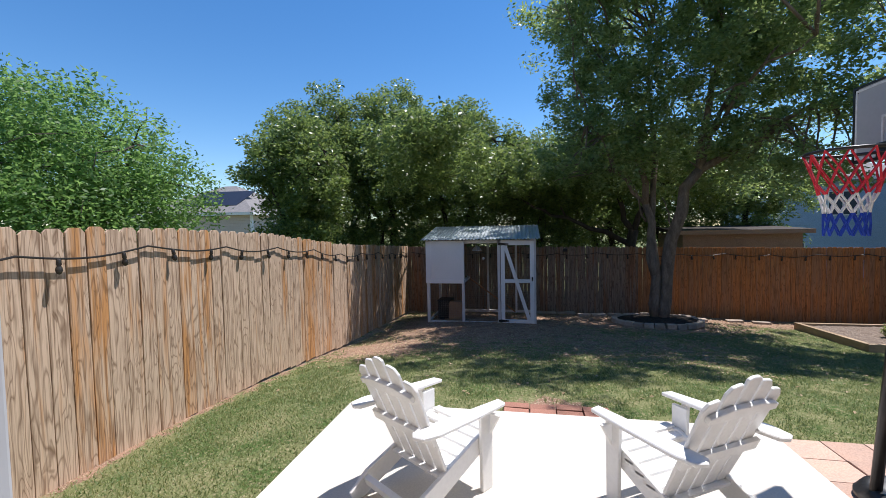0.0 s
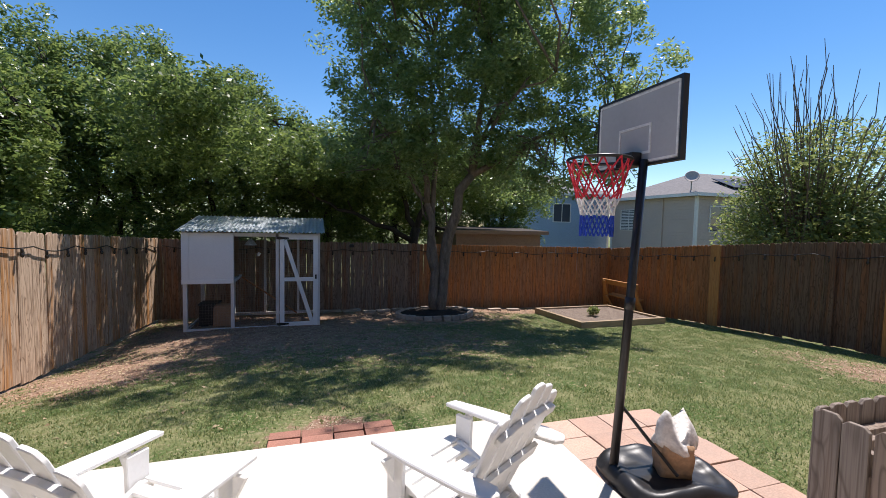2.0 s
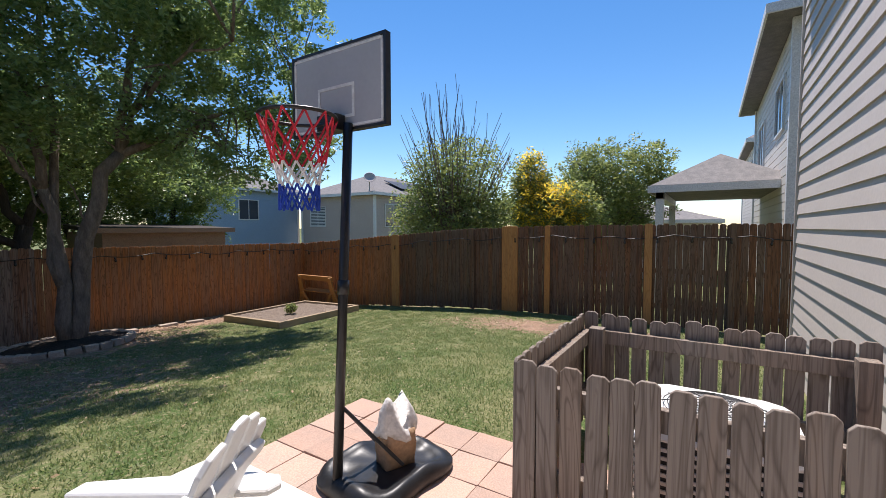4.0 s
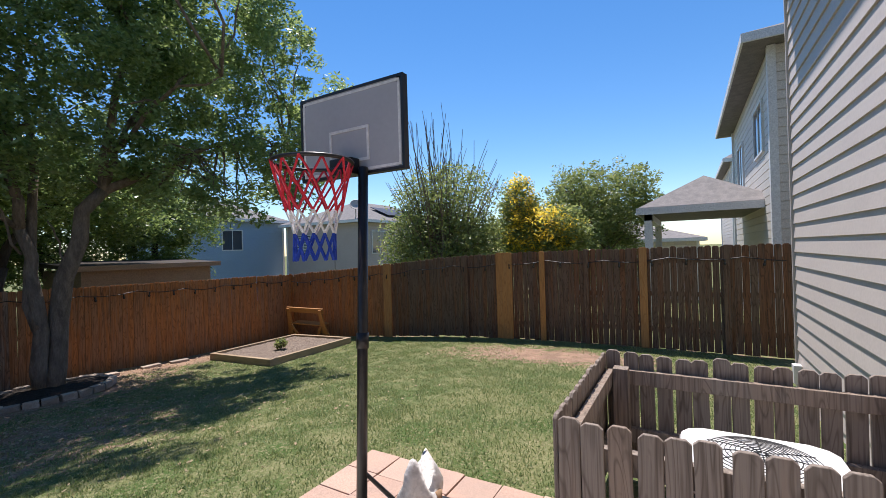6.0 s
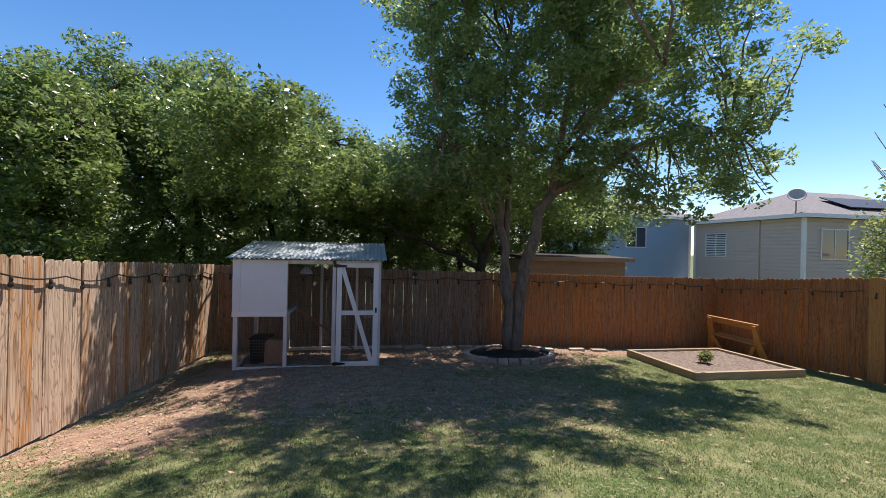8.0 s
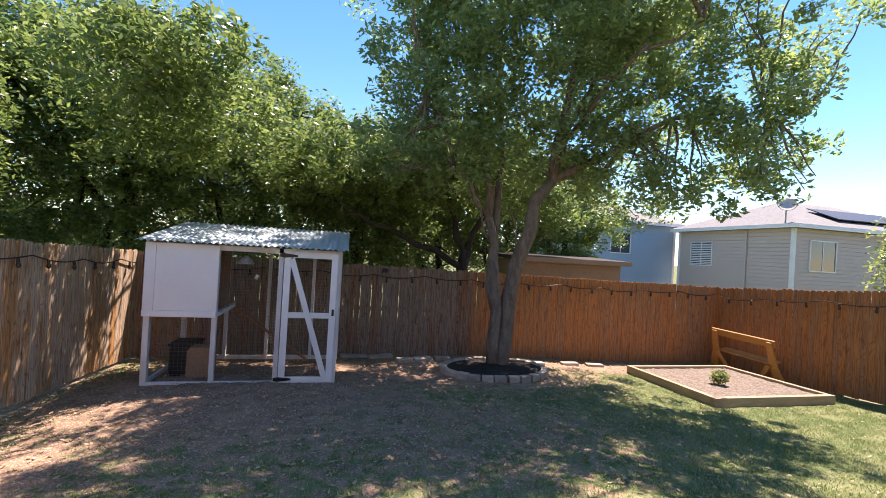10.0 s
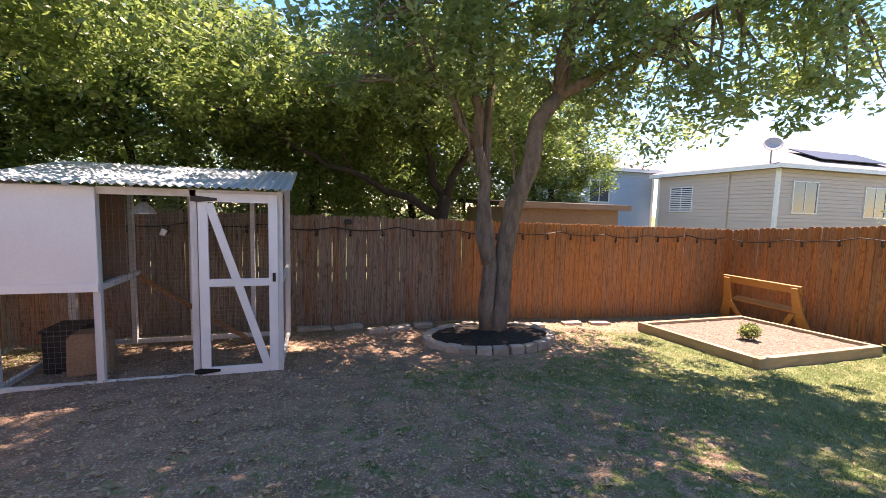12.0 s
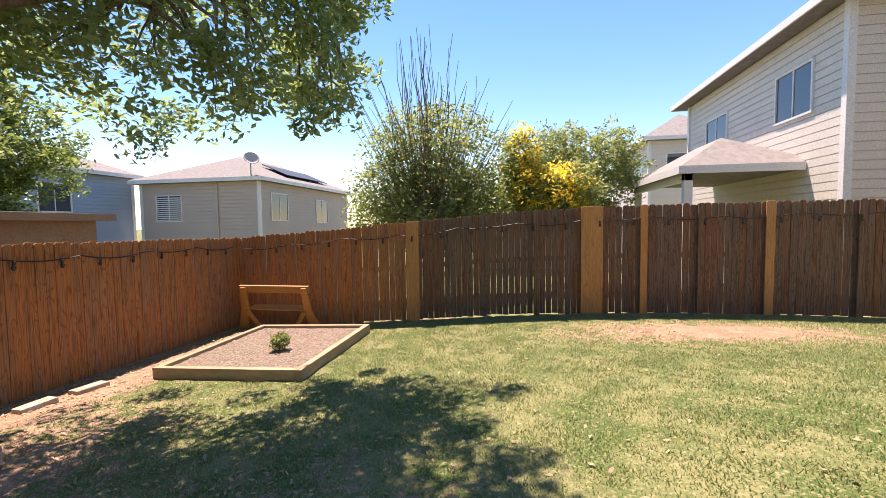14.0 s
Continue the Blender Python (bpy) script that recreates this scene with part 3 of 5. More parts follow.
def back_tree(x, y, top, rx, ry, count, seed, low=0.6, more=()):
    g = -1.2
    mid = (top + low) / 2
    hz = (top - low) / 2
    tree("laurel_tree", (x, y, g), [((x, y, g), (x + .2, y, mid), 0.13, 0.07), ((x, y, g + .9), (x - rx * .5, y - ry * .3, mid + hz * .4), 0.08, 0.03),
                                   ((x + .1, y, mid - .6), (x + rx * .5, y - ry * .2, mid + hz * .4), 0.07, 0.025)],
         [(x, y, mid, rx * .8, ry * .85, hz * .8), (x - rx * .45, y - ry * .2, mid + hz * .15, rx * .6, ry * .6, hz * .6), (x + rx * .45, y - ry * .25, mid - hz * .05, rx * .6, ry * .6, hz * .65),
          (x + rx * .1, y, mid + hz * .5, rx * .5, ry * .5, hz * .5), (x, y - ry * .3, low + .5, rx * .85, ry * .6, .7), *more],
         int(count * 2.0), 0.052, BARK_DARK, LEAF_DARK, LAUREL, seed, spread=0.31, twigs=34, clump=100)


back_tree(-5.7, 11.3, 4.8, 1.5, 1.5, 17000, 60)
back_tree(-6.2, 13.4, 6.2, 1.9, 1.7, 18000, 65)
# more: foliage overhanging the yard, added to throw shade on west fence and dirt.
back_tree(-4.3, 14.3, 6.6, 2.2, 1.9, 34000, 70, more=[(-3.0, 11.7, 3.1, 1.3, 1.0, 0.8), (-2.6, 10.7, 3.5, 1.2, 1.0, 0.8), (-2.3, 9.8, 3.4, 0.9, 0.8, 0.5), (-1.6, 10.0, 3.6, 1.1, 1.0, 0.5)])
back_tree(-1.9, 14.6, 5.8, 2.2, 1.9, 28000, 80, more=[(-1.2, 11.3, 2.95, 1.6, 1.2, 0.8), (0.2, 12.4, 3.0, 1.2, 1.0, 0.7)])
back_tree(0.6, 15.0, 4.7, 2.0, 1.8, 20000, 90)
back_tree(5.4, 17.2, 4.3, 2.3, 1.5, 16000, 97, 0.7)
back_tree(7.5, 17.0, 5.0, 1.9, 1.6, 18000, 98, 0.4)
for tx, ty, ts in ((-6.6, 16.2, 201), (-3.4, 17.0, 211), (-0.2, 17.4, 221), (2.6, 18.4, 231)):
    back_tree(tx, ty, 3.9, 2.3, 1.5, 12000, ts, -0.2)
back_tree(3.0, 16.2, 4.8, 2.4, 1.5, 18000, 95, 0.9)
tree("laurel_tree", (3.3, 13.7, -1.2), [((3.3, 13.7, -1.2), (3.22, 13.6, 1.3), 0.17, 0.14), ((3.22, 13.6, 0.85), (0.9, 13.2, 1.75), 0.085, 0.04), ((0.9, 13.2, 1.75), (-0.6, 13.0, 2.5), 0.04, 0.02),
                                         ((3.22, 13.6, 1.25), (2.3, 13.7, 3.4), 0.09, 0.03), ((3.22, 13.6, 1.25), (4.4, 13.9, 3.2), 0.09, 0.03)],
     # Blobs at y 12.9 and 13.0 are added to shade the ground by the fence.
     [(2.4, 13.7, 3.2, 1.5, 0.9, 1.1), (4.2, 13.8, 3.0, 1.5, 0.8, 0.9), (3.4, 13.0, 3.3, 1.6, 0.7, 0.8), (1.6, 12.9, 3.3, 1.3, 0.7, 0.8), (0.6, 13.3, 2.6, 1.3, 0.8, 0.7), (5.6, 14.4, 2.5, 1.0, 0.8, 0.7), (-0.6, 13.0, 2.7, 1.0, 0.8, 0.7)],
     44000, 0.052, BARK_DARK, LEAF_DARK, "tree with dark trunk and long low limb behind the fence", 300, spread=0.32, twigs=50, clump=40)
tree("mesquite_tree", (-9.6, 8.6, -1.1), [((-9.6, 8.6, -1.1), (-9.4, 8.6, 2.0), 0.15, 0.08), ((-9.4, 8.6, 1.2), (-8.2, 8.9, 3.4), 0.07, 0.02), ((-9.4, 8.6, 1.6), (-10.6, 8.0, 4.2), 0.07, 0.02)],
     [(-9.4, 8.3, 3.2, 2.3, 2.3, 1.7), (-8.4, 9.0, 2.2, 1.7, 1.7, 1.3), (-10.4, 7.6, 3.6, 1.8, 1.8, 1.4), (-9.8, 6.4, 2.0, 1.6, 1.6, 1.5), (-8.3, 7.4, 2.0, 1.2, 1.4, 1.2)],
     64000, 0.05, BARK_DARK, LEAF_PALE, "feathery bright green tree beyond the side fence", 110, hollow=0.2, spread=0.30, twigs=70, hang=0.15, clump=40)


def stem_bush(name, base, blobs, count, leaf, label, seed, stems, height, reach):
    th = tree(name, base, [(base, (base[0], base[1], base[2] + 1.6), 0.07, 0.05)], blobs, count, 0.062, BARK, leaf, label, seed, hollow=0.05, spread=0.32, twigs=70, clump=16)
    rng = random.Random(seed)
    for k in range(stems):
        bm = bmesh.new()
        a = rng.uniform(0, 6.283)
        r = rng.random() ** 0.6 * reach
        h = height * (1.02 - 0.32 * (r / reach) ** 2) * rng.uniform(0.78, 1.06)
        limb(bm, (rng.uniform(-.3, .3), rng.uniform(-.3, .3), 1.2), (r * math.cos(a), r * math.sin(a), h), 0.024, 0.007, seed + k, 0.06, 6, 4)
        part("bare_stem", bm, BARK, th, "grey leafless upright twig")
    return th


stem_bush("crape_myrtle", (12.6, 9.0, -1.1), [(12.6, 9.0, 1.5, 1.5, 2.0, 1.5), (12.5, 10.3, 1.5, 1.1, 1.1, 1.4), (12.6, 7.7, 1.3, 1.1, 1.0, 1.3), (12.6, 9.0, 3.0, 1.3, 1.9, 1.3)], 24000, LEAF_GREY,
          "twiggy shrub leafing out above the fence", 130, 100, 7.0, 2.3)
yb = tree("yellow_bells_shrub", (13.6, 6.3, -1.0), [((13.6, 6.3, -1.0), (13.6, 6.3, 1.2), 0.07, 0.03), ((13.6, 6.3, 0.4), (13.6, 6.9, 2.4), 0.04, 0.012)],
          [(13.6, 6.2, 1.6, 1.0, 1.1, 1.1), (13.6, 6.7, 2.7, 0.7, 0.7, 1.0), (13.5, 5.3, 1.7, 0.8, 0.9, 1.0)], 18000, 0.06, BARK, LEAF_GREY,
          "green shrub with yellow blossom above the fence", 150, hollow=0.1, spread=0.28, clump=30, category="shrub")
raw_mesh("blossom", leaves_in([(13.2, 5.9, 1.9, 0.9, 1.2, 0.9), (13.3, 6.5, 2.9, 0.5, 0.5, 0.9)], 3600, 0.055, 151, 0.5, 14, 0.22) - np.array((13.6, 6.3, -1.0)), 4, LEAF_YELLOW, yb, "bright yellow blossom clusters")
tree("ash_tree", (16.4, 4.5, -1.0), [((16.4, 4.5, -1.0), (16.4, 4.5, 2.0), 0.12, 0.06), ((16.4, 4.5, 1.2), (16.2, 5.4, 3.2), 0.05, 0.02)],
     [(16.4, 4.6, 2.7, 1.6, 1.7, 1.7), (16.3, 5.6, 3.2, 1.1, 1.1, 1.2), (16.4, 3.5, 2.8, 1.0, 1.2, 1.4), (16.6, 4.8, 1.0, 1.5, 1.7, 1.2)], 28000, 0.06, BARK, LEAF_GREY,
     "rounded green tree behind the neighbouring fence", 160, hollow=0.2, spread=0.3, clump=36)
tree("ash_tree", (24.0, 9.5, -1.5), [((24.0, 9.5, -1.5), (24.0, 9.5, 2.4), 0.14, 0.06)],
     [(24.0, 9.5, 2.2, 2.6, 3.4, 1.8), (24.0, 6.0, 2.0, 2.0, 2.2, 1.6), (24, 12.5, 1.6, 2, 2, 1.4)], 14000, 0.11, BARK, LEAF_GREY, "distant rounded green tree behind the houses", 170, hollow=0.2)


# ---- fences ----
def fence_top(pts, s):
    return float(np.interp(s, [p[0] for p in pts], [p[1] for p in pts]))


def picket_meshes(width, height, thick, material, n, seed):
    rng = random.Random(seed)
    out = []
    for i in range(n):
        w = width * rng.uniform(0.985, 1.0)
        e = width * 0.22
        pts = [(-w / 2, 0), (w / 2, 0), (w / 2, height - e * rng.uniform(.8, 1.2)), (w / 2 - e, height), (-w / 2 + e, height), (-w / 2, height - e * rng.uniform(.8, 1.2))]
        ob = part("picket", outline(pts, thick, 0.002, pose(0, -thick / 2, 0)), material)
        out.append(ob.data)
        bpy.data.objects.remove(ob)
    return out


def fence(name, label, a, b, tops, width, gap, material, seed, outward, height=1.85, skip=(), stained=None):
    """A board fence from a to b; the boards stand on the yard side, rails and posts on the outside."""
    th = thing(name, pose(a[0], a[1], 0), label, "fence", kind="structure")
    d = Vector((b[0] - a[0], b[1] - a[1], 0))
    L = d.length
    yaw = math.degrees(math.atan2(d.y, d.x))
    rng = random.Random(seed)
    meshes = picket_meshes(width, height, 0.018, material, 4, seed)
    warm = picket_meshes(width, height, 0.018, WOOD_STAIN, 4, seed) if stained else meshes
    s = width / 2
    while s < L - width / 2:
        if not any(lo < s < hi for lo, hi in skip):
            p = d * (s / L)
            ob = new("picket", (warm if stained and stained[0] < s < stained[1] else meshes)[rng.randrange(4)])
            ob.parent = th
            flip = 180 if rng.random() < 0.5 else 0
            ob.matrix_basis = pose(p.x, p.y, fence_top(tops, s) - height + rng.uniform(-.014, .014), rng.uniform(-.4, .4), rng.uniform(-.15, .15), yaw + flip + rng.uniform(-.5, .5))
        s += width + gap * rng.uniform(0.3, 1.7)
    n = max(int(round(L / 2.4)), 1)
    for i in range(n):
        s0, s1 = L * i / n, L * (i + 1) / n
        for zz in (0.35, 1.0, 1.6):
            p, q = d * (s0 / L) + outward * 0.045, d * (s1 / L) + outward * 0.045
            part("rail", beam((p.x, p.y, fence_top(tops, s0) - height + zz), (q.x, q.y, fence_top(tops, s1) - height + zz), 0.04, 0.085, 0.003), material, th)
        p = d * (s0 / L) + outward * 0.12
        part("post", beam((p.x, p.y, fence_top(tops, s0) - height - 0.1), (p.x, p.y, fence_top(tops, s0) - 0.06), 0.09, 0.09, 0.004), material, th)
    return th


LEFT_TOPS = [(0, 1.47), (3.2, 1.475), (4.6, 1.42), (7.0, 1.18), (9.9, 1.03), (11.35, 0.95)]
BACK_TOPS = [(0, 0.95), (4.3, 0.90), (8.3, 0.84), (12.2, 0.79)]
RIGHT_TOPS = [(0, 0.78), (3.6, 1.05), (5.2, 1.19), (6.9, 1.27), (9.6, 1.31), (12.5, 1.32)]
fence_l = fence("fence_west", "weathered pale tan and grey wooden dog-eared board fence", (-3.1, 0.97), (-3.1, 12.3), LEFT_TOPS, 0.140, 0.0035, WOOD_LEFT, 1, Vector((-1, 0, 0)))
fence_b = fence("fence_north", "brown weathered wooden board fence with narrow gaps", (-3.1, 12.32), (9.24, 12.32), BACK_TOPS, 0.105, 0.0026, WOOD_BACK, 2, Vector((0, 1, 0)), stained=(6.1, 12.3))
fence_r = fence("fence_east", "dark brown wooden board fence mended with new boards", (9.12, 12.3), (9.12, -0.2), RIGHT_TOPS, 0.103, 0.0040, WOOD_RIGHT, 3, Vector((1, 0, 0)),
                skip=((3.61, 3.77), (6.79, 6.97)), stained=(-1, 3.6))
for s, w in ((3.69, 0.24), (6.88, 0.36), (7.72, 0.11), (9.62, 0.13), (5.95, 0.10), (8.6, 0.09), (10.9, 0.10)):
    zt = fence_top(RIGHT_TOPS, s)
    bm = outline([(-w / 2, 0), (w / 2, 0), (w / 2, 1.84), (w / 2 - .02, 1.86), (-w / 2 + .02, 1.86), (-w / 2, 1.84)], 0.03, 0.003, pose(-0.045 - 0.02, 12.3 - s - 12.3, zt - 1.85, 0, 0, 90))
    part("mending_board", bm, WOOD_RIGHT if s in (5.95, 8.6, 10.9) else WOOD_NEW, fence_r, "newer orange cedar board" if s not in (5.95, 8.6, 10.9) else "dark grey-brown board")


def string_lights(label, a, b, tops, drop, inward, every, seed):
    th = thing("string_lights", pose(0, 0, 0), label, "string lights", "string lights on the fences")
    a, b = Vector(a), Vector(b)
    L = (b - a).length
    rng = random.Random(seed)
    n = int(L / every)
    pts, bulbs = [], []
    for i in range(n * 6 + 1):
        s = L * i / (n * 6)
        f = (i % 12) / 12
        p = a.lerp(b, s / L) + inward * 0.02
        z = fence_top(tops, s) - drop - 0.055 * math.sin(math.pi * f) + 0.015 * math.sin(s * 2.3 + seed)
        pts.append((p.x, p.y, z))
        if i % 6 == 3:
            bulbs.append(pts[-1])
    part("cable", tube(pts, 0.008, 6), CABLE, th)
    src = None
    for p in bulbs:
        m = pose(p[0] + inward.x * 0.015, p[1] + inward.y * 0.015, p[2], rng.uniform(-8, 8), rng.uniform(-8, 8), 0)
        if src is None:
            src = part("bulb", lathe([(0.008, 0.0), (0.015, -0.01), (0.017, -0.045), (0.012, -0.05), (0.020, -0.065), (0.023, -0.085), (0.015, -0.105), (0.004, -0.112)], 10), BULB, th, smooth=True)
            src.matrix_basis = m
        else:
            share("bulb", src, m, th)
    return th


SL = "black outdoor string lights with small hanging bulbs along the fence"
string_lights(SL, (-3.08, 0.98, 0), (-3.08, 12.2, 0), LEFT_TOPS, 0.17, Vector((1, 0, 0)), 0.48, 1)
string_lights(SL, (-3.0, 12.3, 0), (9.0, 12.3, 0), BACK_TOPS, 0.17, Vector((0, -1, 0)), 0.5, 2)
string_lights(SL, (9.06, 12.2, 0), (9.06, 0.6, 0), RIGHT_TOPS, 0.20, Vector((-1, 0, 0)), 0.55, 3)

fl = thing("fence_lamp", pose(1.21, 12.29, .80), "small black solar lamp fixed near the fence top", "lamp")
part("housing", box((-.055, -.05, -.03), (.055, 0, .04), .008), DARK, fl)
part("solar_cell", box((-.045, -.06, .041), (.045, 0, .05), .002), SOLAR, fl)

# ---- patio ----
tagged(part("patio_slab", box((-1.27, 0.98, -0.14), (1.79, 4.03, 0.0), 0.012), CONCRETE), "pale sun-bleached concrete patio slab", "patio", kind="structure")
pave = thing("pavement", pose(0, 0, 0), "square terracotta-coloured concrete pavers beside the patio slab", "paving", kind="structure")
rng = random.Random(21)
src = None
for j in range(12):
    for i in range(4):
        m = pose(1.795 + 0.246 * (i + .5), 3.91 - 0.246 * (j + .5), -0.012 + rng.uniform(-.006, .004), rng.uniform(-.6, .6), rng.uniform(-.6, .6), rng.uniform(-.8, .8))
        if src is None:
            src = part("paver", box((-.1205, -.1205, -.05), (.1205, .1205, 0), 0.005), PAVER, pave)
            src.matrix_basis = m
        else:
            share("paver", src, m, pave)
part("paving_bed", box((1.80, 1.0, -.12), (2.775, 3.9, -.024)), SOIL, pave, "sandy joints")
edge = thing("brick_edging", pose(0, 0, 0), "row of red bricks set flat at the patio edge", "bricks")
src = None
for j in range(2):
    for i in range(4):
        m = pose(-0.0 + 0.205 * (i + .5) - 0.02, 4.09 + 0.103 * j + 0.01, -0.018 + rng.uniform(-.006, .004), rng.uniform(-1.5, 1.5), rng.uniform(-1.5, 1.5), rng.uniform(-2, 2))
        if src is None:
            src = part("brick", box((-.098, -.048, -.06), (.098, .048, 0), 0.005), BRICK, edge)
            src.matrix_basis = m
        else:
            share("brick", src, m, edge)


# ---- adirondack chairs ----
def adirondack(m):
    c = thing("adirondack_chair", m, "white painted slatted adirondack chair standing on the patio slab", "chair", "adirondack chairs on the patio")
    for sx in (-1, 1):
        x = sx * 0.255
        part("side_rail", outline([(-.43, 0.0), (-.36, 0.0), (.30, .27), (.34, .36), (.26, .38), (-.33, .16), (-.46, .06)], 0.03, 0.004, pose(x + .015, 0, 0, 0, 0, 90)), WHITE, c)
        part("front_leg", outline([(-.05, 0), (.05, 0), (.06, .52), (-.06, .52), (-.055, .35)], 0.03, 0.004, pose(sx * .29 + .015, .27, 0, 0, 0, 90)), WHITE, c)
        arm = [(-.03 * sx, -.42), (.05 * sx, -.40), (.075 * sx, -.1), (.085 * sx, .25), (.06 * sx, .36), (0, .385), (-.045 * sx, .35), (-.05 * sx, .1)]
        part("armrest", outline(arm, 0.025, 0.006, pose(sx * .31, 0.0, .555, 90 - 2, 0, 0) @ pose(0, 0, 0)), WHITE, c)
        part("arm_bracket", outline([(0, 0), (.08, .14), (0, .14)], 0.025, 0.003, pose(sx * .325, .27, .385, 0, 0, 0 if sx > 0 else 180)), WHITE, c)
    for k in range(6):
        y = .33 - k * .082
        z = .37 - (0.33 - y) * .40 + (0.0 if k else -.01)
        part("seat_slat", box((-.27, y - .036, z), (.27, y + .036, z + .02), 0.004, ), WHITE, c)
    back = pose(0, -.05, .17, 24, 0, 0)
    hts = (.76, .84, .88, .84, .76)
    for k in range(5):
        x0 = (k - 2) * .105
        h = hts[k]
        spread = (k - 2) * 0.018
        lo, hi = -.046, .046
        l, r = (.05 if k < 2 else .018 if k == 2 else .0), (.05 if k > 2 else .018 if k == 2 else .0)
        pts = [(x0 + lo, 0), (x0 + hi, 0), (x0 + hi * 1.1 + spread, h - r), (x0 + hi * .5 + spread, h - r * .2), (x0 + lo * .5 + spread, h - l * .2), (x0 + lo * 1.1 + spread, h - l)]
        part("back_slat", outline(pts, 0.02, 0.004, back), WHITE, c)
    part("back_brace", box((-.30, -.03, .33), (.30, -.002, .40), 0.004, back), WHITE, c)
    part("back_brace", outline([(-.26, .64), (.26, .64), (.26, .68), (.12, .71), (-.12, .71), (-.26, .68)], 0.03, 0.004, back @ pose(0, -.03, 0)), WHITE, c)
    part("stretcher", box((-.25, -.02, .06), (.25, .02, .12), 0.004, pose(0, -.30, .02, 20)), WHITE, c)
    return c


ch = adirondack(pose(-0.37, 2.98, 0.0, 0, 0, -35) @ Matrix.Diagonal((.80, .80, .82, 1)))
copy_thing(ch, pose(0.905, 2.95, 0.0, 0, 0, 32))


# ---- basketball hoop ----
def hoop():
    h = thing("basketball_hoop", pose(1.86, 3.20, 0), "portable black pole basketball hoop with grey backboard on the pavers", "basketball hoop")
    base = Vector((1.9, 3.19, 0))
    bm = lathe([(.97, 0), (1.0, .012), (1.0, .04), (.985, .058), (.93, .082), (.87, .098), (.80, .10), (.73, .088), (.66, .078), (.56, .076), (.4, .080), (.2, .074), (.02, .074)], 60)
    for v in bm.verts:
        a, f = math.atan2(v.co.y, v.co.x), math.hypot(v.co.x, v.co.y)
        sup = (abs(math.cos(a)) ** 4 + abs(math.sin(a)) ** 4) ** -.25
        k = sup * (1 - .10 * math.exp(-((a - .25) / .22) ** 2) - .05 * math.exp(-((a + 1.5) / .3) ** 2))
        v.co.x, v.co.y = v.co.x * k * .325, v.co.y * k * .255
        if f > .5 and v.co.z > .05:
            v.co.z += .016 * math.sin(4 * a + .8) + .007 * math.sin(9 * a)
        v.co.z *= .8
        if v.co.z > .03:
            v.co.z += .012 * (-v.co.x / .325) * (f < .95)
    bmesh.ops.transform(bm, matrix=pose(.27, -.08, -.012, 0, 0, -8), verts=bm.verts[:])
    part("base", bm, PLASTIC, h, "moulded black plastic water base", smooth=True)
    part("pole", tube([(0.0, 0, .05), (.20, .10, 1.78)], 0.024, 14), STEEL_BLACK, h, smooth=True)
    part("pole_collar", tube([(.105, .053, .93), (.112, .057, 1.0)], 0.029, 14), STEEL_BLACK, h, smooth=True)
    for dx in (.30, .22):
        part("strut", tube([(.05, .02, .40), (dx, -.22 + (dx - .22) * 2.6, .10)], 0.009, 8), STEEL_BLACK, h)
    bx, cy, z0, z1, hw = .215, .20, 1.76, 2.185, .33
    bm = box((bx, cy - hw, z0), (bx + .03, cy + hw, z1))
    bmesh.ops.bevel(bm, geom=[e for e in bm.edges if abs(e.verts[0].co.x - e.verts[1].co.x) > .01], offset=.03, segments=4, affect="EDGES")
    bd = part("backboard", bm, BOARD, h, "matt grey backboard")

    def frame_loop(y0, y1, za, zb, w, x0, x1, material, name):
        bm = bmesh.new()
        for lo, hi in (((y0, za), (y1, za + w)), ((y0, zb - w), (y1, zb)), ((y0, za + w), (y0 + w, zb - w)), ((y1 - w, za + w), (y1, zb - w))):
            add_box(bm, (x0, lo[0], lo[1]), (x1, hi[0], hi[1]))
        return part(name, bm, material, bd)
    frame_loop(cy - hw - .008, cy + hw + .008, z0 - .008, z1 + .008, .014, bx - .003, bx + .034, STEEL_BLACK, "rim_trim")
    frame_loop(cy - hw + .012, cy + hw - .012, z0 + .012, z1 - .012, .012, bx - .002, bx + .001, ROPE_WHITE, "white_border")
    frame_loop(cy - .13, cy + .13, z0 + .06, z0 + .23, .014, bx - .004, bx + .0, ROPE_WHITE, "target_square")
    part("bracket", box((bx - .07, cy - .07, z0 - .01), (bx - .004, cy + .07, z0 + .07), .006), STEEL_BLACK, h)
    rx, rz, r = bx - .07 - .17, z0 + .02, .175
    ring = [(rx + r * math.cos(a), cy + r * math.sin(a), rz) for a in [2 * math.pi * k / 36 for k in range(37)]]
    part("rim", tube(ring, 0.009, 8), STEEL_BLACK, h, smooth=True)
    n = 12
    levels = [(r, 0), (.155, -.08), (.135, -.16), (.115, -.22), (.100, -.27), (.092, -.32), (.088, -.38), (.092, -.44)]

    def node(k, l):
        rad, dz = levels[l]
        a = 2 * math.pi * (k + .5 * (l % 2)) / n
        wob = 1 + .05 * math.sin(3 * k + l)
        return (rx + rad * wob * math.cos(a), cy + rad * wob * math.sin(a), rz + dz)
    for lo, hi, material, nm in ((0, 3, RED, "red_net"), (3, 5, ROPE_WHITE, "white_net"), (5, 7, BLUE, "blue_net")):
        bm = bmesh.new()
        for l in range(lo, hi):
            for k in range(n):
                add_tube(bm, [node(k, l), node(k, l + 1)], .0052, 5)
                add_tube(bm, [node(k, l), node((k - 1) if l % 2 == 0 else (k + 1), l + 1)], .0052, 5)
        part(nm, bm, material, h, nm.split("_")[0] + " knotted rope net")


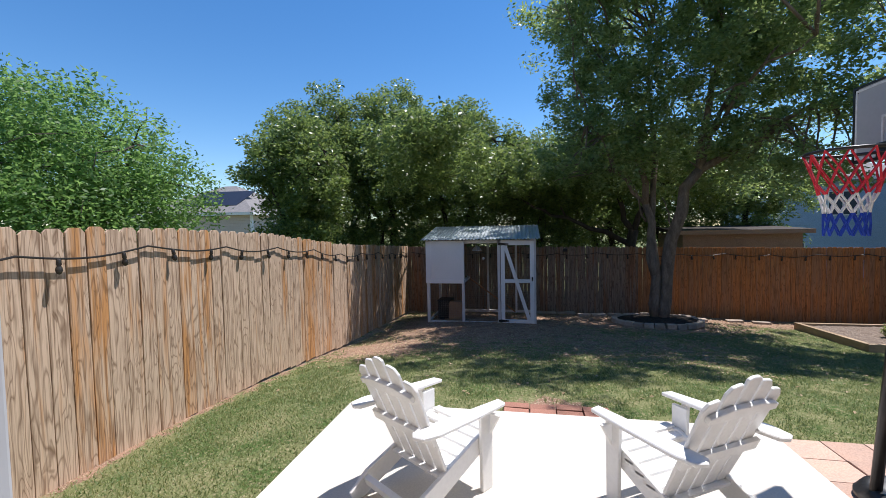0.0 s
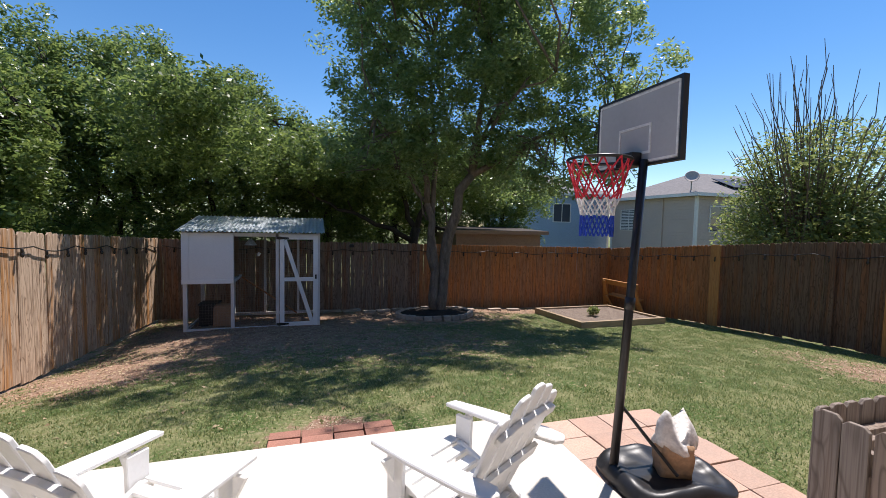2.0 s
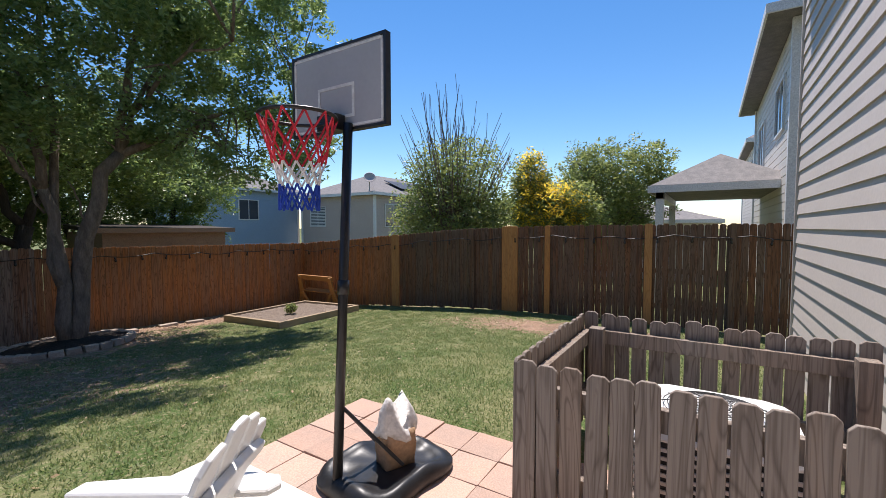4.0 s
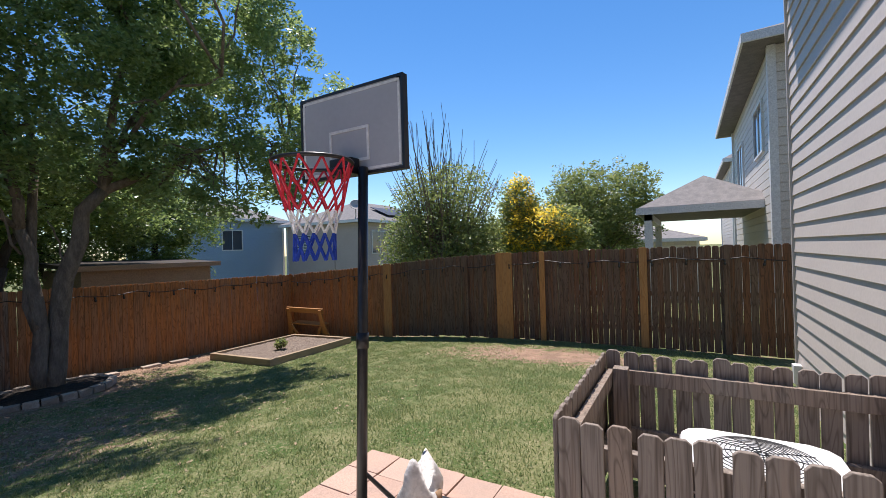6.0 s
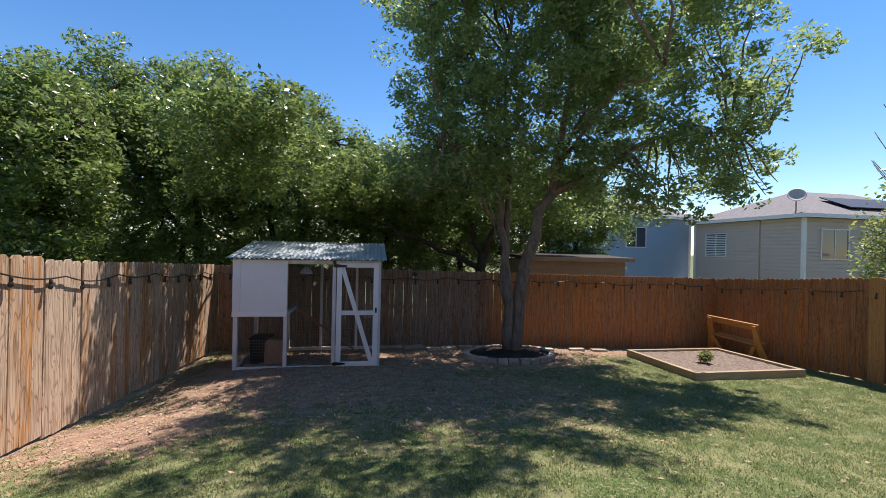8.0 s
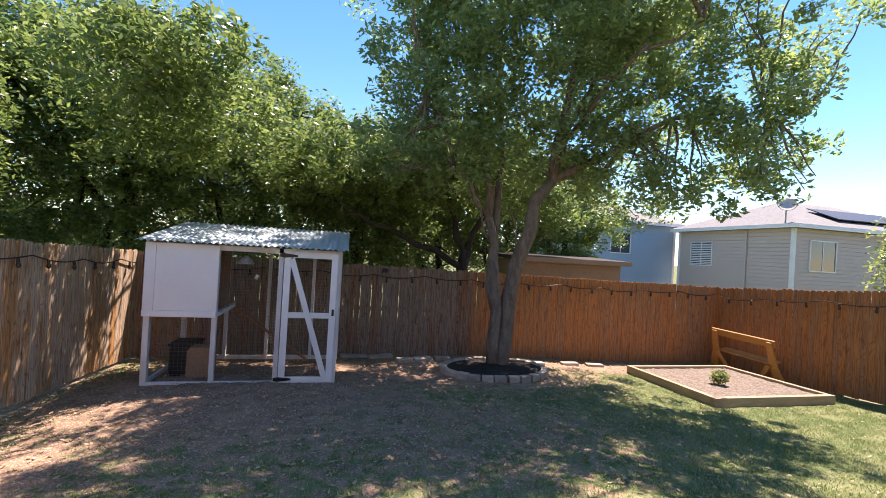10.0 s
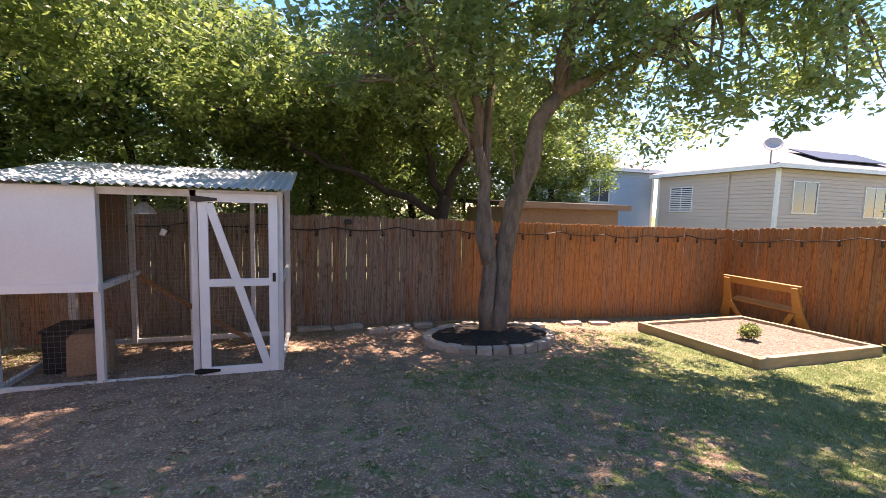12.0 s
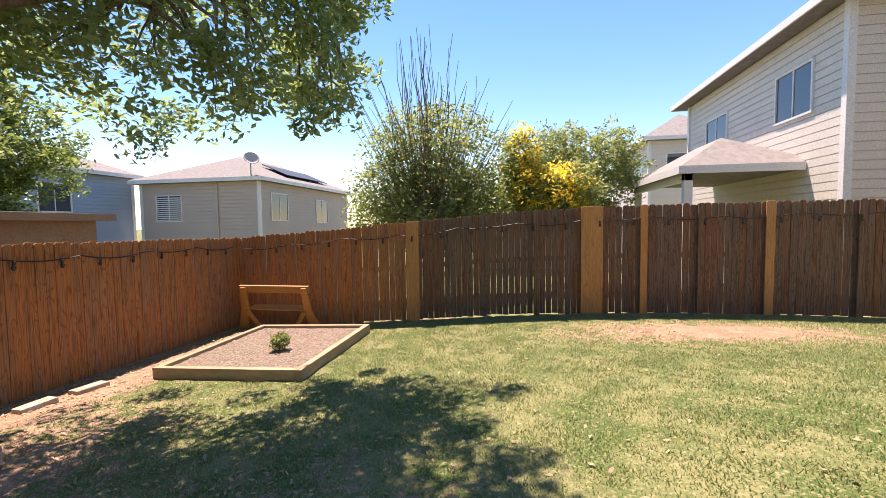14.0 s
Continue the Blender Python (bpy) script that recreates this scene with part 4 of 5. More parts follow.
hoop()
sack = thing("paper_sack", pose(2.15, 3.08, 0.045, 0, 0, -24) @ Matrix.Diagonal((.82, .82, .78, 1)), "brown paper sack wrapped in a crumpled white plastic bag", "bag")
bm = box((-.10, -.075, 0), (.10, .075, .24))
bmesh.ops.subdivide_edges(bm, edges=bm.edges[:], cuts=4, use_grid_fill=True)
for v in bm.verts:
    k = noise.noise(v.co * 11)
    v.co.x += k * .018
    v.co.y += noise.noise(v.co * 9 + Vector((3, 1, 2))) * .018
part("sack", bm, PAPER, sack, smooth=True)
bm = lathe([(.125, .20), (.13, .23), (.125, .27), (.115, .31), (.09, .34), (.07, .36)], 26)
for v in bm.verts:
    a = math.atan2(v.co.y, v.co.x)
    k = 1 + .16 * math.sin(5 * a + v.co.z * 9) + .1 * noise.noise(v.co * 25)
    v.co.x, v.co.y = v.co.x * k, v.co.y * k * .8
    v.co.z += .05 * math.sin(2 * a + .6) * (v.co.z - .15) / .1 + .02 * noise.noise(v.co * 30)
part("plastic_bag", bm, BAG, sack, "crumpled translucent white plastic", smooth=True)


# ---- air conditioner and its picket screen ----
def screen():
    s = thing("picket_screen", pose(2.13, 1.0, 0), "low weathered grey wooden picket screen round the air conditioner", "fence")
    meshes = picket_meshes(0.083, 0.72, 0.018, WOOD_GREY, 4, 31)
    rng = random.Random(32)

    def run(a, b, yaw):
        a, b = Vector(a), Vector(b)
        n = int(round((b - a).length / 0.0905))
        for i in range(n):
            p = a.lerp(b, (i + .5) / n)
            ob = new("picket", meshes[rng.randrange(4)])
            ob.parent = s
            ob.matrix_basis = pose(p.x, p.y, -.02 + rng.uniform(-.012, .012), 0, rng.uniform(-.7, .7), yaw + rng.uniform(-1.5, 1.5))
    run((0, 1.42), (0, 0.02), 90)
    run((0.02, 1.43), (1.18, 1.43), 180)
    run((1.19, 1.42), (1.19, 0.02), -90)
    for z in (.17, .52):
        part("rail", box((.022, .04, z), (.06, 1.40, z + .085), .003), WOOD_GREY, s)
        part("rail", box((.062, 1.37, z), (1.13, 1.41, z + .085), .003), WOOD_GREY, s)
        part("rail", box((1.13, .04, z), (1.17, 1.365, z + .085), .003), WOOD_GREY, s)
    for x, y in ((.062, 1.28), (1.045, 1.28), (1.045, .05)):
        part("post", box((x, y, -.1), (x + .085, y + .085, .63), .004), WOOD_GREY, s)


screen()
ac = thing("air_conditioner", pose(2.74, 1.70, 0.0) @ Matrix.Diagonal((.88, .88, .80, 1)), "white outdoor air conditioner condenser with a round wire fan grille", "air conditioner")
bm = box((-.36, -.36, -.06), (.36, .36, .0), .01)
part("plinth", bm, CONCRETE, ac)
part("body", box((-.34, -.34, .0), (.34, .34, .46), .03), GRIME, ac, "dark louvred coil body")
for k in range(9):
    z = .04 + k * .045
    bm = bmesh.new()
    for lo, hi in (((-.352, -.352), (.352, -.342)), ((-.352, .342), (.352, .352)), ((-.352, -.34), (-.342, .34)), ((.342, -.34), (.352, .34))):
        add_box(bm, (lo[0], lo[1], z), (hi[0], hi[1], z + .018))
    part("louvre", bm, WHITE_OLD, ac)
bm = lathe([(.26, .455), (.47, .455), (.475, .47), (.46, .505), (.42, .52), (.27, .53), (.26, .52)], 40)
for v in bm.verts:
    r = math.hypot(v.co.x, v.co.y)
    if r > .4:
        a = math.atan2(v.co.y, v.co.x)
        q = min(1 / max(abs(math.cos(a)), abs(math.sin(a))), 1.28) * .355 / .47
        v.co.x, v.co.y = v.co.x * q, v.co.y * q
part("top_cover", bm, WHITE, ac, "white moulded top")
bm = bmesh.new()
for k in range(1, 12):
    r = .022 * k
    add_tube(bm, [(r * math.cos(a), r * math.sin(a), .535 + .03 * (1 - (r / .26) ** 2)) for a in [2 * math.pi * i / 28 for i in range(29)]], .0025, 4)
for k in range(12):
    a = math.pi * k / 6
    add_tube(bm, [(.26 * f * math.cos(a), .26 * f * math.sin(a), .533 + .03 * (1 - f * f)) for f in (.05, .4, .7, 1)], .003, 4)
part("fan_grille", bm, STEEL_BLACK, ac, "round black wire fan guard")


# ---- own house ----
def window(name, parent, m, w, h, cols=2, blinds=False):
    """A framed window; local x along the wall, z up, y outwards."""
    wd = new(name)
    wd.parent = parent
    wd.matrix_basis = m
    f = .05
    bm = bmesh.new()
    for lo, hi in (((-w / 2 - f, -f), (w / 2 + f, 0)), ((-w / 2 - f, h), (w / 2 + f, h + f)), ((-w / 2 - f, 0), (-w / 2, h)), ((w / 2, 0), (w / 2 + f, h))):
        add_box(bm, (lo[0], -.03, lo[1]), (hi[0], .035, hi[1]))
    part("window_frame", bm, TRIM, wd)
    for k in range(cols):
        x0, x1 = -w / 2 + w * k / cols, -w / 2 + w * (k + 1) / cols
        part("pane", box((x0 + .012, -.012, 0.0), (x1 - .012, .004, h)), GLASS, wd)
        if k:
            part("mullion", box((x0 - .02, -.02, 0), (x0 + .02, .02, h)), TRIM, wd)
    if blinds:
        for k in range(int(h / .1)):
            part("slat", box((-w / 2 + .02, .006, .03 + k * .1), (w / 2 - .02, .016, .08 + k * .1)), TRIM, wd)
    return wd


WX, WY = 6.45, 0.95
house = thing("wall_house", pose(0, 0, 0), "two-storey beige lap-siding house wall with an open patio door", "wall", kind="structure")
for nm, lo, hi in (("wall", (-4.2, .72, -.6), (-.32, .92, 5.4)), ("wall", (1.55, .72, -.6), (WX - .02, .92, 5.4)), ("wall", (-.32, .72, 2.12), (1.55, .92, 5.4)), ("wall", (-.32, .72, -.6), (1.55, .92, -.01)),
                   ("wall", (WX - .22, -6, -.6), (WX - .02, .72, 5.4)), ("wall", (-4.2, -6, -.6), (-4.0, .72, 5.4)), ("wall", (-4.2, -6.2, -.6), (WX, -6, 5.4))):
    part(nm, box(lo, hi), PLASTER, house)
EXP = 0.154
for k in range(37):
    z = -.30 + EXP * k
    for x0, x1 in (((1.68, WX),) if z < 2.2 else ((-4.2, WX),)):
        bm = bmesh.new()
        vs = [bm.verts.new(p) for p in ((x0, .921, z), (x1, .921, z), (x1, .944, z), (x0, .944, z), (x0, .921, z + EXP + .02), (x1, .921, z + EXP + .02), (x1, .927, z + EXP + .02), (x0, .927, z + EXP + .02))]
        for q in ((0, 1, 2, 3), (7, 6, 5, 4), (3, 2, 6, 7), (0, 3, 7, 4), (1, 0, 4, 5), (2, 1, 5, 6)):
            bm.faces.new([vs[i] for i in q])
        bmesh.ops.recalc_face_normals(bm, faces=bm.faces[:])
        part("siding_board", bm, SIDING, house)
for k in range(16):
    z = -.30 + EXP * k
    part("siding_board", box((-4.2, .921, z), (-.42, .940, z + EXP - .006)), SIDING, house)
part("corner_board", box((WX, .86, -.35), (WX + .03, .96, 5.4), .004), SIDING, house)
part("foundation", box((1.6, .915, -.6), (WX, .935, -.3)), CONCRETE, house)
part("roof", outline([(-7.2, 5.35), (1.55, 5.35), (1.55, 5.5), (-2.8, 7.6), (-7.2, 5.5)], WX + 5.0, 0, pose(WX + .4, 0, 0, 0, 0, 90)), ROOF, house)
part("upper_floor", box((-4.0, -6, 2.45), (WX - .22, .72, 2.6)), PLASTER, house)
tagged(part("floor", box((-4.0, -6, -.10), (WX - .22, .72, -.004)), mat("room_floor", (.25, .18, .12), None, .5, 3, (1, 8, 1))), "plain wooden room floor inside the house", "floor", kind="structure")
door = thing("door_1", pose(0, 0, 0), "white vinyl sliding patio door frame, door slid open", "door", kind="structure")
for x0, x1 in ((-.45, -.335), (1.53, 1.65)):
    part("jamb", box((x0, .70, 0), (x1, 1.085, 2.14), .006), VINYL, door)
part("seal", box((-.333, .72, 0), (-.305, 1.044, 2.1), .003), DARK, door, "dark rubber door seal")
part("jamb_track", box((-.33, 1.047, 0), (-.295, 1.09, 2.14), .003), VINYL, door)
part("weather_strip", box((-.296, 1.068, 0), (-.2925, 1.078, 2.14), .001), mat("grey_gasket", (.20, .27, .29), None, .5, 3, bump=0), door, "grey-green weather strip")
part("head", box((-.30, .70, 2.08), (1.53, .985, 2.14), .004), VINYL, door)
part("sill", box((-.30, .72, -.003), (1.53, .99, .012), .003), VINYL, door)
tap = thing("garden_tap", pose(5.2, .95, .02), "small dark garden tap on the siding", "tap")
part("pipe", tube([(0, -.02, 0), (0, .07, 0), (0, .09, -.015), (0, .095, -.05)], .011, 8), STEEL_BLACK, tap)
part("handle", tube([(-.035, .06, .035), (.035, .06, .035)], .008, 6), STEEL_BLACK, tap)
part("valve", tube([(0, .06, 0), (0, .06, .04)], .008, 6), STEEL_BLACK, tap)
meter = thing("utility_box", pose(6.25, .95, -.28), "small white utility box on the siding near the corner", "box")
part("body", box((-.06, -.005, .12), (.06, .07, .32), .008), WHITE_OLD, meter)
part("conduit", tube([(0, .03, .13), (0, .03, -.25)], .014, 8), WHITE_OLD, meter)


# ---- chicken coop ----
def coop():
    x0, x1, y0, y1 = -2.03, 0.40, 10.08, 11.45
    g = -0.70
    c = thing("chicken_coop", pose(x0, y0, g), "white painted wooden chicken coop with wire run and metal roof", "coop")
    W, D, H, HB = x1 - x0, y1 - y0, 1.86, 2.08
    t = .07
    for x in (0, W - t):
        for y, h in ((0, H), (D - t, HB)):
            part("corner_post", box((x, y, 0), (x + t, y + t, h), .004), WHITE_OLD, c)
    part("front_post", box((.80, .0, 0), (.80 + .06, .06, H), .004), WHITE_OLD, c)
    part("front_post", box((1.60, .0, 0), (1.66, .06, H), .004), WHITE_OLD, c)
    for x in (.62, 1.25, 1.95):
        part("back_post", box((x, D - .06, 0), (x + .05, D, HB), .004), WHITE_OLD, c)
    part("top_rail", box((t, 0.0, H - .07), (W - t, .05, H), .004), WHITE_OLD, c)
    part("top_rail", box((t, D - .05, HB - .07), (W - t, D, HB), .004), WHITE_OLD, c)
    part("bottom_rail", box((t, 0.005, .0), (1.60, .045, .045), .004), WHITE_OLD, c)
    part("bottom_rail", box((t, D - .045, .0), (W - t, D - .005, .06), .004), WHITE_OLD, c)
    for x in (.01, W - .05):
        part("side_rail", box((x, t, .0), (x + .04, D - t, .05), .004), WHITE_OLD, c)
        part("side_rail", box((x, t, .90), (x + .04, D - t, .96), .004), WHITE_OLD, c)
        part("side_rail", beam((x + .02, 0.02, H - .02), (x + .02, D - .02, HB - .02), .04, .06), WHITE_OLD, c)
    part("nest_box", box((-.012, -.022, .90), (.858, -.004, H - .01), .003), WHITE, c, "white painted front panel of the nest box")
    part("panel_batten", box((.10, -.034, .98), (.115, -.022, H - .03)), WHITE, c)
    part("panel_batten", box((-.012, -.036, .90), (.858, -.022, .98), .003), WHITE, c)
    part("nest_side", box((-.012, -.004, .90), (.0, .62, H + .06), .002), WHITE, c)
    part("nest_floor", box((.07, .0, .90), (.84, .66, .92)), CARD, c)
    part("nest_back", box((.07, .645, .92), (.84, .66, H)), CARD, c, "brown plywood inner wall")
    part("roost_rail", box((.80, .06, .90), (.86, .95, .96), .004), WHITE_OLD, c)
    part("ramp", beam((.88, .80, .92), (1.95, .95, .10), .14, .022, .003, 0), WOOD_STAIN, c, "brown plank ramp")
    # roof of corrugated sheet
    bm = bmesh.new()
    nx, ny = 150, 2
    a0, a1 = -.10, W + .09
    ya, yb = -.13, D + .16
    za, zb = H + .02, HB + .10
    rows = []
    for j in range(ny):
        f = j / (ny - 1)
        row = []
        for i in range(nx + 1):
            x = a0 + (a1 - a0) * i / nx
            row.append(bm.verts.new((x, ya + (yb - ya) * f, za + (zb - za) * f + .011 * math.sin(x * 2 * math.pi / .075))))
        rows.append(row)
    for i in range(nx):
        bm.faces.new((rows[0][i], rows[0][i + 1], rows[1][i + 1], rows[1][i]))
    r = bmesh.ops.extrude_face_region(bm, geom=bm.faces[:])
    bmesh.ops.translate(bm, vec=(0, 0, .003), verts=[v for v in r["geom"] if isinstance(v, bmesh.types.BMVert)])
    bmesh.ops.recalc_face_normals(bm, faces=bm.faces[:])
    part("roof_sheet", bm, METAL, c, "corrugated galvanised metal roof")
    for x in (.0, W - .04):
        part("gable", outline([(0, H - .0), (D, HB), (D, HB + .07), (0, H + .01)], .03, 0, pose(x + .03, 0, 0, 0, 0, 90)), WHITE_OLD, c)
    # door
    dx0, dx1, dz1 = 1.675, 2.385, H - .06
    d = new("door")
    d.parent = c
    d.matrix_basis = pose(0, -.03, .03)
    w = .085
    part("stile", box((dx0, 0, 0), (dx0 + w, .03, dz1), .003), WHITE, d)
    part("stile", box((dx1 - w, 0, 0), (dx1, .03, dz1), .003), WHITE, d)
    for z, hh in ((0, .08), (dz1 * .5 - .01, .075), (dz1 - .085, .085)):
        part("door_rail", box((dx0 + w, .002, z), (dx1 - w, .03, z + hh), .003), WHITE, d)
    part("door_brace", beam((dx0 + w + .01, .006, dz1 - .1), (dx1 - w - .02, .006, .07), .075, .02, .003, 90), WHITE, d)
    for z in (.05, dz1 - .06):
        part("hinge", outline([(-.06, -.02), (.0, -.03), (.17, -.012), (.17, .012), (0, .03), (-.06, .02)], .006, 0, pose(dx0, -.008, z)), STEEL_BLACK, d, "black strap hinge")
    part("latch", box((dx1 - .05, -.012, dz1 * .5 + .03), (dx1 - .02, 0, dz1 * .5 + .12), .003), STEEL_BLACK, d)

    def mesh_panel(o, u, v, nu, nv):
        """Welded wire: thin bars along u and v."""
        o, u, v = Vector(o), Vector(u), Vector(v)
        bm = bmesh.new()
        for i in range(nu + 1):
            p = o + u * (i / nu)
            add_tube(bm, [p, p + v], .0012, 3, False)
        for i in range(nv + 1):
            p = o + v * (i / nv)
            add_tube(bm, [p, p + u], .0012, 3, False)
        part("wire_mesh", bm, WIRE, c, "galvanised welded wire mesh")
    mesh_panel((.86, .05, .03), (.74, 0, 0), (0, 0, H - .08), 15, 36)
    mesh_panel((dx0 + .06, .003, .06), (.59, 0, 0), (0, 0, dz1 - .08), 12, 36)
    mesh_panel((t, .05, .03), (.74, 0, 0), (0, 0, .86), 15, 17)
    mesh_panel((t, D - .055, .03), (W - 2 * t, 0, 0), (0, 0, HB - .1), 46, 40)
    mesh_panel((W - .055, t, .03), (0, D - 2 * t, 0), (0, 0, H - .04), 24, 36)
    mesh_panel((.055, t, .03), (0, D - 2 * t, 0), (0, 0, .86), 24, 17)


coop()
lamp = thing("heat_lamp", pose(-.92, 10.42, 0.97), "silver clamp lamp hanging inside the coop", "lamp")
part("shade", lathe([(.115, -.06), (.11, -.05), (.08, 0), (.04, .04), (.03, .06), (.025, .06)], 24), METAL, lamp, smooth=True)
part("cord", tube([(0, 0, .06), (.01, 0, .18), (0, 0, .3)], .005, 6), CABLE, lamp)
bottle = thing("feeder_cup", pose(-.78, 10.5, .72, 0, 25, 0), "small white plastic cup hung in the coop", "cup")
part("cup", lathe([(.025, -.03), (.03, .03), (.026, .034)], 14), WHITE, bottle, smooth=True)
crate = thing("plywood_crate", pose(-1.42, 10.36, gz(-1.42, 10.36), 0, 0, 6), "tan plywood feed box with rounded top corners", "box")
part("body", outline([(-.17, 0), (.17, 0), (.17, .36), (.13, .42), (-.12, .42), (-.16, .38)], .22, .006), CARD, crate)
tub = thing("storage_tub", pose(-1.72, 10.75, gz(-1.72, 10.7)), "dark plastic storage tub inside the coop", "tub")
part("body", box((-.16, -.2, 0), (.16, .2, .42), .025), DARK, tub)
part("lid", box((-.175, -.215, .421), (.175, .215, .455), .012), DARK, tub)

# ---- stone ring, garden bed, bench ----
ring = thing("stone_ring", pose(3.02, 10.75, gz(3.02, 10.5) + .02), "oval ring of tan edging stones filled with black mulch", "edging")
rng = random.Random(51)
variants = []
for k in range(26):
    a = 2 * math.pi * k / 26
    m = pose(.88 * math.cos(a), .58 * math.sin(a), .03 + rng.uniform(-.015, .012), rng.uniform(-3, 3), rng.uniform(-3, 3), math.degrees(math.atan2(.58 * math.cos(a), -.88 * math.sin(a))) + rng.uniform(-5, 5))
    if len(variants) < 5:
        bm = box((-.095 * rng.uniform(.85, 1.1), -.055, -.06), (.095, .055, .055), .016)
        for v in bm.verts:
            v.co += Vector([rng.uniform(-.006, .006) for _ in range(3)])
        ob = part("stone", bm, STONE, ring)
        ob.matrix_basis = m
        variants.append(ob)
    else:
        share("stone", rng.choice(variants), m, ring)
bm = bmesh.new()
bmesh.ops.create_circle(bm, cap_ends=True, segments=40, radius=1.0)
bmesh.ops.poke(bm, faces=bm.faces[:])
bmesh.ops.subdivide_edges(bm, edges=bm.edges[:], cuts=6, use_grid_fill=True)
for v in bm.verts:
    r = math.hypot(v.co.x, v.co.y)
    v.co = Vector((v.co.x * .86, v.co.y * .56, .06 + .06 * (1 - r) + .018 * noise.noise(v.co * 14)))
part("mulch", bm, MULCH, ring, "black shredded mulch", smooth=True)
loose = thing("edging_stones", pose(0, 0, 0), "loose flat tan stones laid along the fence foot", "stones")
for x, y, w in ((1.6, 11.7, .30), (1.95, 11.75, .34), (2.35, 11.85, .3), (3.95, 11.45, .22), (4.25, 11.6, .2), (5.0, 11.75, .34), (5.55, 11.72, .36), (0.7, 12.1, .5), (1.2, 12.05, .45)):
    bm = box((-w / 2, -.08, -.05), (w / 2, .08, .045), .014)
    ob = part("stone", bm, STONE, loose)
    ob.matrix_basis = pose(x, y, gz(x, y) + .01, rng.uniform(-3, 3), rng.uniform(-3, 3), rng.uniform(-14, 14))

bz = -0.875
bed = thing("garden_bed", pose(5.96, 9.2, bz, -2.0, 0, 0), "raised garden bed of light timbers filled with bare soil", "garden bed")
bw, bd_, bh = 2.34, 2.05, 0.17
part("timber", box((0, 0, 0), (bw, .09, bh), .006), WOOD_BED, bed)
part("timber", box((0, bd_ - .09, 0), (bw, bd_, bh), .006), WOOD_BED, bed)
part("timber", box((0, .092, 0), (.09, bd_ - .092, bh), .006), WOOD_BED, bed)
part("timber", box((bw - .09, .092, 0), (bw, bd_ - .092, bh), .006), WOOD_BED, bed)
bm = bmesh.new()
bmesh.ops.create_grid(bm, x_segments=34, y_segments=30, size=.5)
for v in bm.verts:
    v.co = Vector(((v.co.x + .5) * (bw - .17) + .085, (v.co.y + .5) * (bd_ - .17) + .085, bh - .045 + .02 * noise.noise(Vector((v.co.x * 22, v.co.y * 22, 1)))))
part("soil", bm, SOIL, bed, "dry brown garden soil", smooth=True)
tree("lavender_plant", (6.9, 10.05, bz + bh - .035 - .04), [((6.9, 10.05, bz + bh - .035 - .05), (6.9, 10.05, bz + bh - .035 + .1), .01, .004)],
     [(6.9, 10.05, bz + bh - .035 + .10, .15, .15, .13)], 700, .024, BARK, LEAF_GREY, "small grey-green herb plant growing in the garden bed", 180, hollow=.1, spread=.03, twigs=16, clump=6, category="plant")


def bench():
    b = thing("bench_frame", pose(8.66, 11.2, gz(8.7, 11.2) - .02, 0, 0, 90), "orange-brown wooden bench frame leaning in the fence corner", "bench")
    lean = pose(0, -.14, 0, -14, 0, 0)
    for sx in (-1, 1):
        x = sx * .65
        part("side_board", outline([(x - .10 + sx * .12, 0), (x + .10 + sx * .12, 0), (x + .08, .40), (x + .05 - sx * .03, .86), (x - .06 - sx * .03, .86), (x - .08, .40)], .04, .005, lean), WOOD_BENCH, b)
        part("brace", outline([(x - .32 * sx - .05, 0), (x - .32 * sx + .05, 0), (x - .06 * sx + .05, .40), (x - .06 * sx - .05, .40)], .035, .004, lean @ pose(0, .045, 0)), WOOD_BENCH, b)
    part("top_rail", box((-.71, -.005, .75), (.71, .0395, .89), .005, lean @ pose(0, -.04, 0)), WOOD_BENCH, b)
    part("seat_board", box((-.62, -.22, .38), (.62, -.01, .41), .005, lean), WOOD_BENCH, b)


bench()


# ---- neighbouring buildings ----
def hip_roof(lo, hi, z, rise, over=.4, ridge_x=True):
    bm = bmesh.new()
    x0, y0, x1, y1 = lo[0] - over, lo[1] - over, hi[0] + over, hi[1] + over
    half = min(x1 - x0, y1 - y0) / 2
    base = [bm.verts.new(p) for p in ((x0, y0, z), (x1, y0, z), (x1, y1, z), (x0, y1, z))]
    up = [bm.verts.new((v.co.x, v.co.y, z + .16)) for v in base]
    if ridge_x:
        r = [bm.verts.new((x0 + half, (y0 + y1) / 2, z + .16 + rise)), bm.verts.new((x1 - half, (y0 + y1) / 2, z + .16 + rise))]
        fs = [(up[0], up[1], r[1], r[0]), (up[1], up[2], r[1]), (up[2], up[3], r[0], r[1]), (up[3], up[0], r[0])]
    else:
        r = [bm.verts.new(((x0 + x1) / 2, y0 + half, z + .16 + rise)), bm.verts.new(((x0 + x1) / 2, y1 - half, z + .16 + rise))]
        fs = [(up[0], up[1], r[0]), (up[1], up[2], r[1], r[0]), (up[2], up[3], r[1]), (up[3], up[0], r[0], r[1])]
    for f in fs:
        bm.faces.new(f)
    for i in range(4):
        bm.faces.new((base[i], base[(i + 1) % 4], up[(i + 1) % 4], up[i]))
    bm.faces.new(base[::-1])
    bmesh.ops.recalc_face_normals(bm, faces=bm.faces[:])
    return bm


